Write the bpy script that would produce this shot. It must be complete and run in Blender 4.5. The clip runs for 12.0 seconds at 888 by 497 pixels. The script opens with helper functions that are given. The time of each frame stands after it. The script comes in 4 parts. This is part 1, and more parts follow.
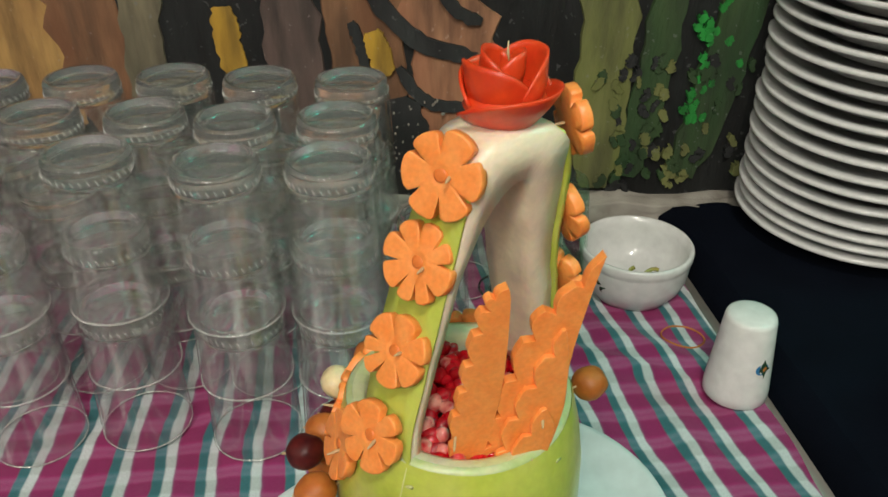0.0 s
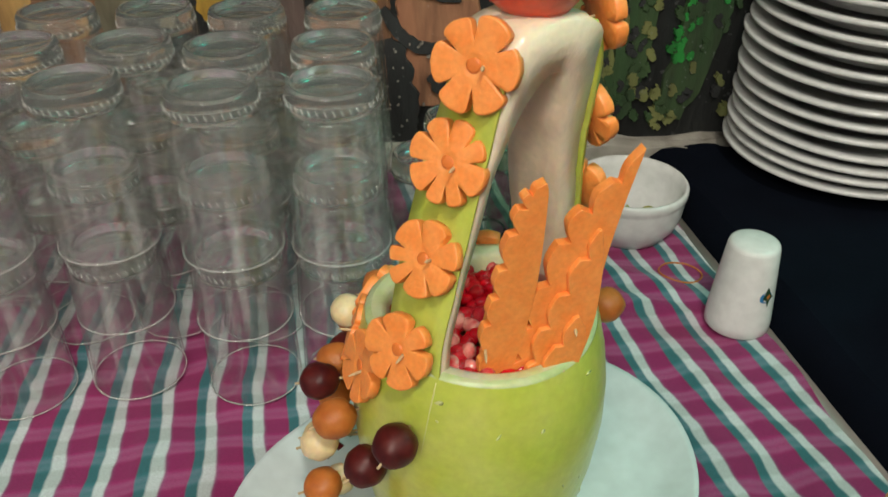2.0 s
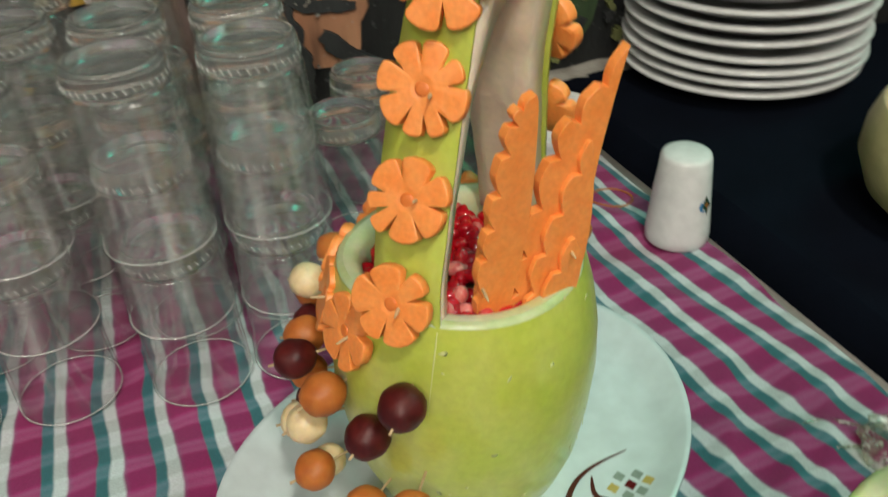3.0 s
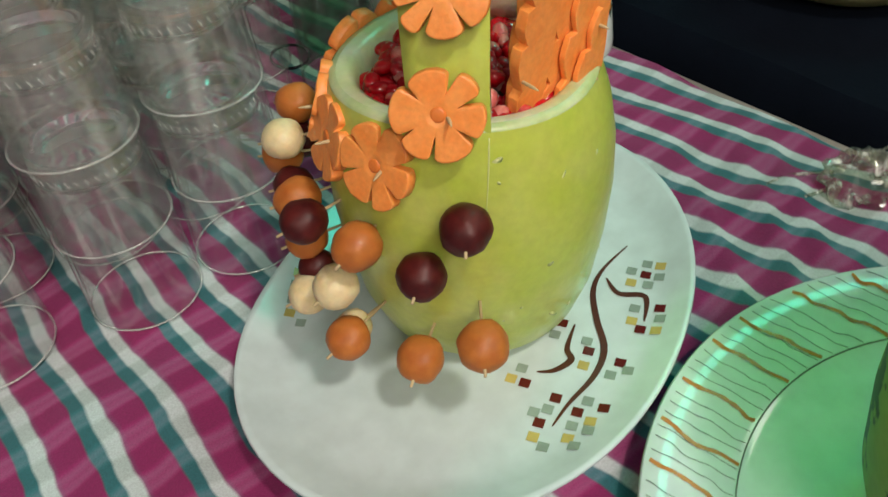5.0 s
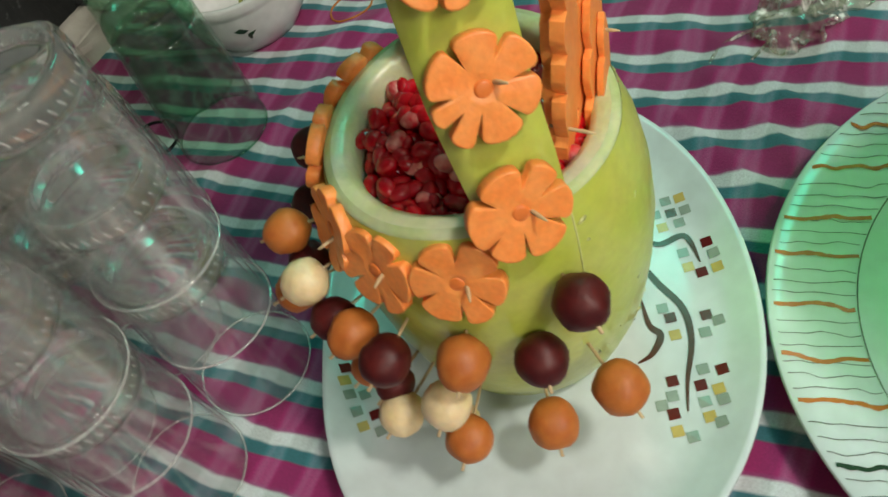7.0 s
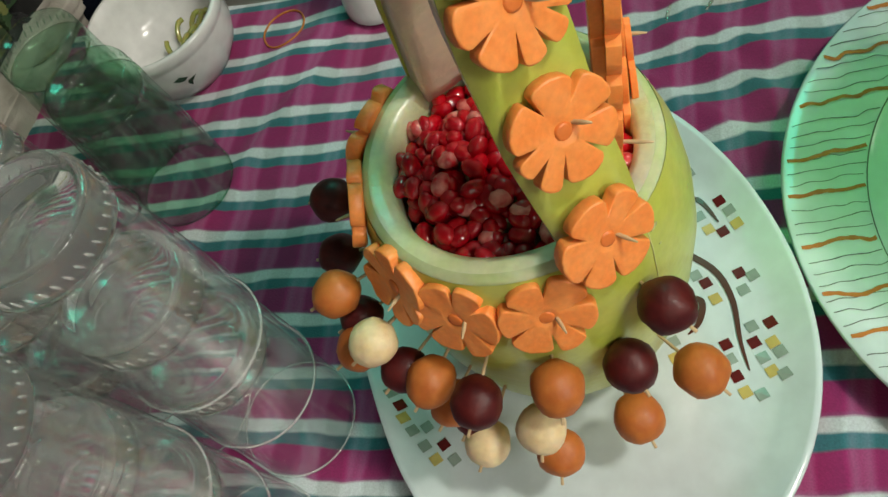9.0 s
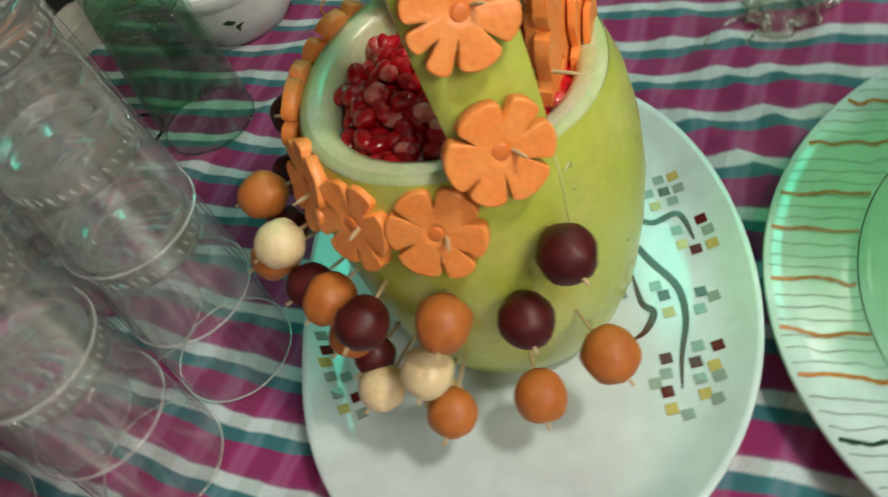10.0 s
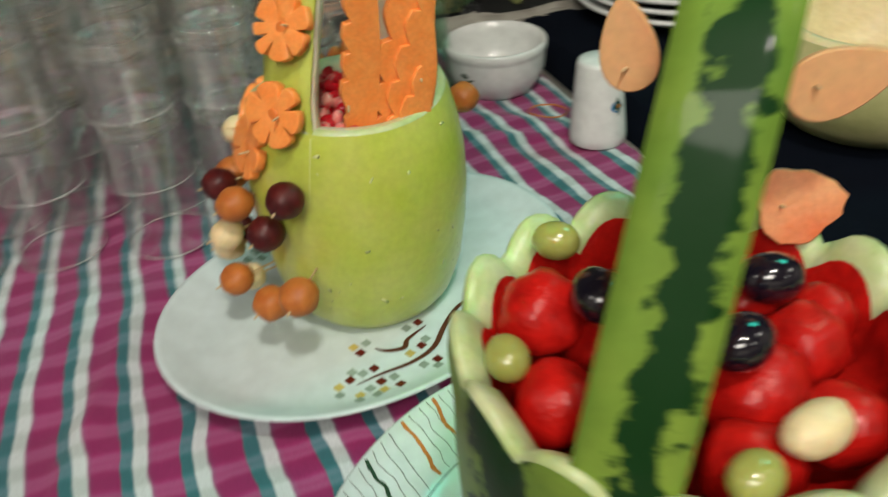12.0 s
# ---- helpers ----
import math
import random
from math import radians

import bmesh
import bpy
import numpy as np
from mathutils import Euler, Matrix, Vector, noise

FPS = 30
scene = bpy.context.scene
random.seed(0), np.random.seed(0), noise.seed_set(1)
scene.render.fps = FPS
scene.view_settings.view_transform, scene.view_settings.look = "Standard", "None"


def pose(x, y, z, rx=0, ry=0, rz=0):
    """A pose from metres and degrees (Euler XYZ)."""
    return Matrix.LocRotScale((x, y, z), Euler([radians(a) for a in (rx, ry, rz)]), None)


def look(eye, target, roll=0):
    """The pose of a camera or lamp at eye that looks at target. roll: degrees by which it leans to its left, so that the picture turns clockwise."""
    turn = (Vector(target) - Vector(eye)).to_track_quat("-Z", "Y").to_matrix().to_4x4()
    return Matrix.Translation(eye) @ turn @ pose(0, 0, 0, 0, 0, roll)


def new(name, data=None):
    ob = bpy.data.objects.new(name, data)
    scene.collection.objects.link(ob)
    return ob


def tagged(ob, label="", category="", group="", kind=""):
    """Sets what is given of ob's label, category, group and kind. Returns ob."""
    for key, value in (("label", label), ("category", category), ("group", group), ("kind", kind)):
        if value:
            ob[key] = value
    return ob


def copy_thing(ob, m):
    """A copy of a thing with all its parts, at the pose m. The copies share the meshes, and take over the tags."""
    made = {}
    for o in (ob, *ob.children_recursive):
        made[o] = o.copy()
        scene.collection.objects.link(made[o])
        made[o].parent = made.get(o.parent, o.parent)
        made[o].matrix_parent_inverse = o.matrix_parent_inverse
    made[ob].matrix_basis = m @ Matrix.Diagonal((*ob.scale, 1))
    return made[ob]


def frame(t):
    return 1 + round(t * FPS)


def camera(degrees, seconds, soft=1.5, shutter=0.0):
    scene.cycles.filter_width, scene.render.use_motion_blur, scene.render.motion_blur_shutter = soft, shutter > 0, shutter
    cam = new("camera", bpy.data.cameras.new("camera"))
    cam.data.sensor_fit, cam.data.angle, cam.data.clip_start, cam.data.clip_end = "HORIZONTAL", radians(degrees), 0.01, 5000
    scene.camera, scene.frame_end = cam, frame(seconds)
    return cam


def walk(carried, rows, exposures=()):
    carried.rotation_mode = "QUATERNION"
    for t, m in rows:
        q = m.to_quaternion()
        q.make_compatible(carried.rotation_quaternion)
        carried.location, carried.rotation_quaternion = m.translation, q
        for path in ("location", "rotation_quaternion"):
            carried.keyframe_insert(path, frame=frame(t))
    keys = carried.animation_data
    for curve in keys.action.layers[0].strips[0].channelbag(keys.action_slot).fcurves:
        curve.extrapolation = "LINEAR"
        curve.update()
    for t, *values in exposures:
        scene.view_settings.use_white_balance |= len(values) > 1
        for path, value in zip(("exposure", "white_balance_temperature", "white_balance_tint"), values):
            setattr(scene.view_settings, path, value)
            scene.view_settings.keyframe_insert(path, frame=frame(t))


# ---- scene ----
cam = camera(55.5, 12.0, 1.5, 0.6)
scene.cycles.transparent_max_bounces, scene.cycles.transmission_bounces, scene.cycles.max_bounces = 64, 24, 24
METRES, EYE, TILT, LEAN, TURN = 1.0, 1.256, -32.0, 0.0, 0.0
ROWS = [
    (0.0, 0.0, 0.0, 0.0, -0.0, -0.0, -0.0),
    (0.5, -0.0166, 0.0073, -0.0061, -1.29, -0.44, 0.65),
    (1.0, -0.0196, 0.0089, -0.0126, -1.64, -0.46, 1.2),
    (1.5, -0.0236, 0.0099, -0.0233, -2.07, -1.09, 0.98),
    (2.0, -0.0336, 0.0186, -0.0361, -2.75, -1.46, 1.44),
    (2.5, -0.0533, 0.0381, -0.0446, -6.13, -2.03, 5.11),
    (3.0, -0.0812, 0.0556, -0.0488, -11.38, -4.07, 10.15),
    (3.5, -0.1109, 0.0793, -0.0582, -16.66, -8.05, 13.78),
    (5.5, -0.1979, 0.138, -0.0605, -31.94, -17.01, 23.8),
    (6.0, -0.2047, 0.1615, -0.0519, -38.68, -20.65, 27.8),
    (6.5, -0.1974, 0.1886, -0.0044, -45.93, -27.79, 35.94),
    (7.0, -0.1841, 0.2091, 0.0448, -51.6, -35.08, 41.48),
    (9.0, -0.1776, 0.2486, 0.1042, -69.94, -50.44, 47.01),
    (9.5, -0.1928, 0.2372, 0.0686, -62.24, -43.02, 45.55),
    (10.0, -0.1991, 0.2201, 0.012, -51.46, -32.53, 41.36),
    (10.5, -0.1962, 0.1663, -0.0514, -38.34, -18.17, 34.34),
    (11.0, -0.1836, 0.106, -0.1022, -30.73, -10.23, 28.02),
    (11.5, -0.1189, 0.0262, -0.1478, -21.86, -3.92, 20.38),
    (12.0, -0.0161, -0.0668, -0.1649, -7.71, -3.03, 9.71),
]
walk(cam, [(t, pose(0, 0, EYE, TILT, LEAN, TURN) @ pose(METRES * x, METRES * y, METRES * z, 90 + pitch, roll, yaw)) for t, x, y, z, yaw, pitch, roll in ROWS])

# ---- light: one ceiling lamp behind the viewer, added unseen fills further off, a green party spot ----
def area_lamp(name, m, size, watts, colour):
    data = bpy.data.lights.new(name, "AREA")
    data.shape, data.size, data.energy, data.color = "DISK", size, watts, colour
    ob = new(name, data)
    ob.matrix_world = m
    return ob


def spot_lamp(name, m, watts, colour, degrees, blend, radius=0.03):
    data = bpy.data.lights.new(name, "SPOT")
    data.energy, data.color, data.spot_size, data.spot_blend, data.shadow_soft_size = watts, colour, radians(degrees), blend, radius
    ob = new(name, data)
    ob.matrix_world = m
    return ob


world = bpy.data.worlds.new("world")
world.use_nodes = True
world.node_tree.nodes["Background"].inputs["Color"].default_value = (0.010, 0.011, 0.012, 1)
scene.world = world
area_lamp("ceiling_lamp", look((0.12, -0.72, 2.72), (0.0, 0.36, 0.8)), 0.22, 23, (1.0, 0.945, 0.82))
# Large unseen fill, added to brighten upright faces from the front.
area_lamp("room_fill", look((-0.7, -1.7, 2.72), (-0.6, -1.2, 0.8)), 1.1, 54, (1.0, 0.945, 0.84))
# Four unseen ceiling fills, added to lift the ambient light and glass reflections.
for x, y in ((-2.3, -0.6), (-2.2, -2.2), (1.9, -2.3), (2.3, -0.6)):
    area_lamp("hall_fill", pose(x, y, 2.74), 0.5, 7, (1.0, 0.945, 0.84))
spot_lamp("green_spot", look((-0.75, 0.35, 2.4), (0.110, 0.195, 0.76)), 44, (0.20, 1.0, 0.09), 6.6, 0.7)
spot_lamp("green_wash", look((1.25, 0.72, 2.3), (0.1, 0.42, 0.8)), 43, (0.06, 1.0, 0.72), 44, 0.9, 0.35)


# ---- materials ----
def mix(nt, kind, fac, a, b):
    n = nt.nodes.new("ShaderNodeMix")
    n.data_type, n.blend_type = "RGBA", kind
    for s, v in ((n.inputs[0], fac), (n.inputs[6], a), (n.inputs[7], b)):
        if hasattr(v, "is_linked"):
            nt.links.new(v, s)
        elif isinstance(v, (int, float)):
            s.default_value = v
        else:
            s.default_value = (*v, 1)
    return n.outputs[2]


def noise_out(nt, scale, detail=4, coords="Object", out="Fac", stretch=None):
    tc, n = nt.nodes.new("ShaderNodeTexCoord"), nt.nodes.new("ShaderNodeTexNoise")
    n.inputs["Scale"].default_value, n.inputs["Detail"].default_value = scale, detail
    if stretch:
        mp = nt.nodes.new("ShaderNodeMapping")
        mp.inputs["Scale"].default_value = stretch
        nt.links.new(tc.outputs[coords], mp.inputs[0])
        nt.links.new(mp.outputs[0], n.inputs[0])
    else:
        nt.links.new(tc.outputs[coords], n.inputs[0])
    return n.outputs[out]


def ramp(nt, value, stops, interp="LINEAR"):
    r = nt.nodes.new("ShaderNodeValToRGB")
    r.color_ramp.interpolation = interp
    els = r.color_ramp.elements
    while len(els) < len(stops):
        els.new(0.5)
    for e, (p, c) in zip(els, stops):
        e.position, e.color = p, (*c, 1) if len(c) == 3 else c
    nt.links.new(value, r.inputs[0])
    return r.outputs[0]


def grey(v):
    return (v, v, v)


def mat(name, base, second=None, big=25.0, fine=220.0, rough=0.5, bump=0.15, sub=0.0, sub_radius=(0.01, 0.005, 0.002), spec=0.5, stretch=None, coat=0.0, vary=0.0, depth=0.002):
    m = bpy.data.materials.new(name)
    m.use_nodes = True
    nt = m.node_tree
    p = nt.nodes["Principled BSDF"]
    second = second or tuple(c * 0.75 for c in base)
    broad = ramp(nt, noise_out(nt, big, 5, stretch=stretch), [(0.35, grey(0)), (0.68, grey(1))])
    col = mix(nt, "MIX", broad, base, second)
    grain = noise_out(nt, fine, 3, stretch=stretch)
    col = mix(nt, "MULTIPLY", 0.35, col, ramp(nt, grain, [(0.3, grey(0.65)), (0.7, grey(1))]))
    if vary:
        info = nt.nodes.new("ShaderNodeNewGeometry")
        col = mix(nt, "MULTIPLY", vary, col, ramp(nt, info.outputs["Random Per Island"], [(0.0, grey(0.35)), (1.0, grey(1))]))
    nt.links.new(col, p.inputs["Base Color"])
    p.inputs["Roughness"].default_value = rough
    p.inputs["Specular IOR Level"].default_value = spec
    p.inputs["Coat Weight"].default_value = coat
    p.inputs["Coat Roughness"].default_value = 0.08
    if sub:
        p.inputs["Subsurface Weight"].default_value = sub
        p.inputs["Subsurface Radius"].default_value = sub_radius
        p.inputs["Subsurface Scale"].default_value = 1.0
    if bump:
        b = nt.nodes.new("ShaderNodeBump")
        b.inputs["Strength"].default_value, b.inputs["Distance"].default_value = bump, depth
        nt.links.new(grain, b.inputs["Height"])
        nt.links.new(b.outputs[0], p.inputs["Normal"])
    return m


def glass_mat(name, colour, rough=0.02, ior=1.45, clear=1.0):
    m = bpy.data.materials.new(name)
    m.use_nodes = True
    p = m.node_tree.nodes["Principled BSDF"]
    p.inputs["Base Color"].default_value = (*colour, 1)
    p.inputs["Transmission Weight"].default_value, p.inputs["Roughness"].default_value, p.inputs["IOR"].default_value = clear, rough, ior
    return m


def thin_glass(name, tint, haze):
    """Clear table glass: straight-through light, mirror gloss by Fresnel, a little haze painted for reflections."""
    m = bpy.data.materials.new(name)
    m.use_nodes = True
    nt = m.node_tree
    nt.nodes.remove(nt.nodes["Principled BSDF"])
    clear, gloss, dull = (nt.nodes.new(k) for k in ("ShaderNodeBsdfTransparent", "ShaderNodeBsdfGlossy", "ShaderNodeBsdfDiffuse"))
    clear.inputs[0].default_value, dull.inputs[0].default_value = (*tint, 1), (0.86, 0.87, 0.84, 1)
    gloss.inputs["Roughness"].default_value = 0.03
    fresnel, a, b = nt.nodes.new("ShaderNodeLayerWeight"), nt.nodes.new("ShaderNodeMixShader"), nt.nodes.new("ShaderNodeMixShader")
    fresnel.inputs["Blend"].default_value = 0.5
    edge = ramp(nt, fresnel.outputs["Facing"], [(0.0, grey(0.045)), (0.55, grey(0.07)), (0.78, grey(0.17)), (0.91, grey(0.50)), (1.0, grey(0.95))])
    # Upright pale streaks painted in where glass walls would reflect lamps.
    glint_streaks = ramp(nt, noise_out(nt, 150, 4, stretch=(1, 1, 0.06)), [(0.42, grey(haze * 0.2)), (0.56, grey(haze * 0.8)), (0.72, grey(haze * 5.0))])
    nt.links.new(glint_streaks, a.inputs[0])
    nt.links.new(clear.outputs[0], a.inputs[1])
    nt.links.new(dull.outputs[0], a.inputs[2])
    nt.links.new(edge, b.inputs[0])
    nt.links.new(a.outputs[0], b.inputs[1])
    nt.links.new(gloss.outputs[0], b.inputs[2])
    nt.links.new(b.outputs[0], nt.nodes["Material Output"].inputs["Surface"])
    return m


def math_node(nt, op, a, b=0.0):
    n = nt.nodes.new("ShaderNodeMath")
    n.operation = op
    for s, v in zip(n.inputs, (a, b)):
        if hasattr(v, "is_linked"):
            nt.links.new(v, s)
        else:
            s.default_value = v
    return n.outputs[0]


def cloth_mat():
    """Madras cotton: white and teal warp stripes on magenta, paler weft bands, fine weave."""
    m = bpy.data.materials.new("madras_cotton")
    m.use_nodes = True
    nt = m.node_tree
    p = nt.nodes["Principled BSDF"]
    sep = nt.nodes.new("ShaderNodeSeparateXYZ")
    tc = nt.nodes.new("ShaderNodeTexCoord")
    nt.links.new(tc.outputs["UV"], sep.inputs[0])
    wob = math_node(nt, "MULTIPLY", math_node(nt, "SUBTRACT", noise_out(nt, 13, 3), 0.5), 0.018)
    x = math_node(nt, "ADD", sep.outputs[0], wob)
    y = math_node(nt, "ADD", sep.outputs[1], wob)
    f = math_node(nt, "FRACT", math_node(nt, "DIVIDE", math_node(nt, "ADD", x, 3.62 - 0.219 + 0.0045), 0.0362))
    g = math_node(nt, "FRACT", math_node(nt, "DIVIDE", math_node(nt, "ADD", y, 3.0), 0.031))
    mag, pale, teal = (0.33, 0.010, 0.130), (0.62, 0.68, 0.69), (0.030, 0.17, 0.20)
    warp = ramp(nt, f, [(0.0, pale), (0.155, pale), (0.205, (0.30, 0.05, 0.17)), (0.26, mag), (0.70, mag), (0.74, teal), (0.92, teal), (0.97, pale)])
    weft = ramp(nt, g, [(0.0, grey(0.62)), (0.40, grey(0.62)), (0.50, grey(1)), (0.92, grey(1)), (1.0, grey(0.62))])
    tint = ramp(nt, g, [(0.0, grey(0)), (0.44, grey(0)), (0.55, grey(0.13)), (0.68, grey(0.07)), (0.80, grey(0.15)), (0.93, grey(0))])
    col = mix(nt, "MULTIPLY", 0.55, warp, weft)
    col = mix(nt, "MIX", tint, col, (0.55, 0.45, 0.62))
    grain = noise_out(nt, 900, 2)
    col = mix(nt, "MULTIPLY", 0.5, col, ramp(nt, grain, [(0.3, grey(0.6)), (0.7, grey(1))]))
    col = mix(nt, "MULTIPLY", 0.35, col, ramp(nt, noise_out(nt, 14, 4), [(0.3, grey(0.6)), (0.65, grey(1))]))
    nt.links.new(col, p.inputs["Base Color"])
    p.inputs["Roughness"].default_value = 0.85
    p.inputs["Sheen Weight"].default_value = 0.2
    b = nt.nodes.new("ShaderNodeBump")
    b.inputs["Strength"].default_value, b.inputs["Distance"].default_value = 0.3, 0.001
    nt.links.new(grain, b.inputs["Height"])
    nt.links.new(b.outputs[0], p.inputs["Normal"])
    return m


def skin_mat(name, stripe, shift=0.0):
    """Watermelon skin: pale green with ragged dark bands round the fruit."""
    m = mat(name, (0.20, 0.30, 0.045), (0.11, 0.21, 0.028), big=18, fine=160, rough=0.45, bump=0.08, coat=0.12, spec=0.08)
    nt = m.node_tree
    p = nt.nodes["Principled BSDF"]
    old = p.inputs["Base Color"].links[0].from_socket
    uv = nt.nodes.new("ShaderNodeTexCoord")
    sep = nt.nodes.new("ShaderNodeSeparateXYZ")
    nt.links.new(uv.outputs["UV"], sep.inputs[0])
    jag = math_node(nt, "MULTIPLY", math_node(nt, "SUBTRACT", noise_out(nt, 80, 6), 0.5), 1.0)
    s = math_node(nt, "ADD", math_node(nt, "ADD", math_node(nt, "MULTIPLY", sep.outputs[0], stripe), shift), jag)
    band = math_node(nt, "PINGPONG", s, 0.5)
    mask = ramp(nt, band, [(0.2, grey(1)), (0.27, grey(0))])
    nt.links.new(mix(nt, "MIX", mask, old, (0.007, 0.034, 0.008)), p.inputs["Base Color"])
    return m


CLOTH = cloth_mat()
BLACK = mat("black_table_fabric", (0.002, 0.0035, 0.008), (0.0025, 0.0045, 0.010), rough=0.95, bump=0.3, fine=500, spec=0.08)
CERAMIC = mat("white_glazed_ceramic", (0.74, 0.75, 0.74), (0.69, 0.70, 0.69), rough=0.16, bump=0.02, fine=90)
# Part of the green wash light is put into this white as cyan.
DISHWHITE = mat("opal_glass_white", (0.61, 0.70, 0.72), (0.58, 0.675, 0.69), rough=0.12, bump=0.01, fine=60)
RIND = mat("peeled_green_rind", (0.47, 0.55, 0.07), (0.53, 0.56, 0.12), big=30, fine=190, rough=0.3, bump=0.12, sub=0.15, coat=0.25)
SCAR = mat("pale_rind_scar", (0.60, 0.64, 0.26), rough=0.4)
FLESH = mat("white_melon_flesh", (0.72, 0.70, 0.52), (0.55, 0.64, 0.32), big=40, fine=260, rough=0.3, bump=0.2, sub=0.3, coat=0.2)
HANDLEFLESH = mat("cream_melon_flesh", (0.84, 0.74, 0.56), (0.78, 0.64, 0.50), big=60, fine=240, rough=0.3, bump=0.25, sub=0.3, coat=0.25)
CARROT = mat("cut_carrot", (0.96, 0.34, 0.085), (0.93, 0.28, 0.055), big=120, fine=420, rough=0.42, bump=0.25, sub=0.2, sub_radius=(0.006, 0.002, 0.001), depth=0.001)
CORE = mat("carrot_core", (0.85, 0.22, 0.04), rough=0.4, bump=0.2)
TOMATO = mat("tomato_skin", (0.78, 0.075, 0.016), (0.68, 0.045, 0.012), big=60, fine=200, rough=0.36, bump=0.1, sub=0.2, coat=0.1)
ARIL = mat("pomegranate_aril", (0.62, 0.004, 0.014), (0.40, 0.002, 0.008), big=140, fine=300, rough=0.06, bump=0.0, sub=0.2, sub_radius=(0.004, 0.0004, 0.0004), coat=0.2, vary=0.4, spec=0.6)
ARILPALE = mat("pale_pomegranate_aril", (0.80, 0.33, 0.28), (0.55, 0.010, 0.022), big=170, rough=0.10, bump=0.0, sub=0.15, coat=0.4)
ORANGE = mat("orange_cherry_skin", (0.52, 0.175, 0.036), (0.43, 0.12, 0.022), big=90, fine=260, rough=0.5, bump=0.12, sub=0.25, coat=0.04, spec=0.35)
PURPLE = mat("red_grape_skin", (0.050, 0.0035, 0.0045), (0.095, 0.008, 0.007), big=120, fine=300, rough=0.48, bump=0.12, coat=0.04, spec=0.35)
PALE = mat("pale_melon_ball", (0.80, 0.66, 0.40), (0.74, 0.58, 0.32), big=120, fine=300, rough=0.45, bump=0.2, sub=0.3, coat=0.05)
WOOD = mat("toothpick_wood", (0.62, 0.47, 0.27), (0.52, 0.38, 0.2), rough=0.6, fine=500)
GLASS = thin_glass("clear_tumbler_glass", (0.995, 0.996, 0.994), 0.030)
THICKGLASS = glass_mat("thick_base_glass", (0.97, 0.985, 0.97), 0.03, 1.45, 0.955)
# White diffuse share stands in for lamp highlights on rims and ribs.
RIBGLASS = glass_mat("moulded_rib_glass", (0.97, 0.985, 0.97), 0.05, 1.45, 0.76)
GREENGLASS = thin_glass("green_bottle_glass", (0.80, 0.92, 0.85), 0.012)
PLASTIC = thin_glass("crumpled_clear_film", (0.80, 0.80, 0.72), 0.22)
SKIN = skin_mat("watermelon_skin", 9.0)
HSKIN = skin_mat("watermelon_handle_skin", 1.0, 0.42)
REDFLESH = mat("watermelon_red_flesh", (0.52, 0.010, 0.007), (0.32, 0.005, 0.004), big=90, fine=420, rough=0.3, bump=0.25, sub=0.1, coat=0.08, spec=0.2)
PINKFLESH = mat("salmon_melon_flesh", (0.80, 0.38, 0.18), (0.74, 0.17, 0.06), big=26, fine=300, rough=0.35, bump=0.3, sub=0.25, coat=0.2)
WMRIND = mat("pale_green_cut_rind", (0.56, 0.60, 0.36), (0.42, 0.52, 0.22), big=60, rough=0.35, bump=0.15, sub=0.3)
BLACKGRAPE = mat("black_grape_skin", (0.006, 0.005, 0.010), (0.012, 0.008, 0.016), rough=0.14, bump=0.02, coat=0.6)
GREENGRAPE = mat("green_grape_skin", (0.36, 0.38, 0.10), (0.30, 0.32, 0.08), rough=0.2, bump=0.02, sub=0.4, coat=0.5)
CANTALOUPE = mat("cream_melon_skin", (0.55, 0.52, 0.26), (0.42, 0.42, 0.18), big=20, fine=150, rough=0.4, bump=0.1)
PEACH = mat("peach_melon_slice", (0.72, 0.42, 0.2), (0.70, 0.34, 0.16), rough=0.4, sub=0.2)
MARKS = {
    "g": mat("grey_green_print", (0.30, 0.38, 0.33), rough=0.2, bump=0),
    "y": mat("gold_print", (0.58, 0.46, 0.14), rough=0.2, bump=0),
    "d": mat("maroon_print", (0.12, 0.012, 0.012), rough=0.2, bump=0),
    "o": mat("orange_print", (0.55, 0.20, 0.05), rough=0.25, bump=0),
    "n": mat("dark_green_print", (0.03, 0.07, 0.04), rough=0.25, bump=0),
    "k": mat("grey_line_print", (0.20, 0.22, 0.21), rough=0.25, bump=0),
    "b": mat("brown_line_print", (0.10, 0.03, 0.02), rough=0.25, bump=0),
    "u": mat("blue_print", (0.05, 0.22, 0.45), rough=0.25, bump=0),
}
PLASTER = mat("flaking_plaster", (0.42, 0.40, 0.35), (0.22, 0.2, 0.17), big=30, fine=120, rough=0.9, bump=0.6, depth=0.004)
ROOM = mat("matt_room_paint", (0.74, 0.71, 0.64), (0.70, 0.66, 0.60), big=3, fine=60, rough=0.9, bump=0.1)
FLOORMAT = mat("dark_floor_tile", (0.12, 0.10, 0.085), (0.09, 0.08, 0.07), big=4, fine=80, rough=0.6)


def paint(name, a, b):
    """Brushed wall paint, worn through to dark in ragged streaks."""
    m = mat(name, a, b, big=20, fine=85, rough=0.75, bump=0.8, depth=0.004, stretch=(1, 1, 0.35))
    nt = m.node_tree
    p = nt.nodes["Principled BSDF"]
    old = p.inputs["Base Color"].links[0].from_socket
    streak = ramp(nt, noise_out(nt, 26, 7, stretch=(1.6, 1, 0.28)), [(0.42, grey(0)), (0.66, grey(0.85))])
    worn = mix(nt, "MIX", streak, old, tuple(c * 0.28 + 0.006 for c in b))
    fleck = ramp(nt, noise_out(nt, 130, 4), [(0.66, grey(0)), (0.70, grey(0.8))])
    nt.links.new(mix(nt, "MIX", fleck, worn, tuple(c * 0.6 + 0.09 for c in a)), p.inputs["Base Color"])
    return m


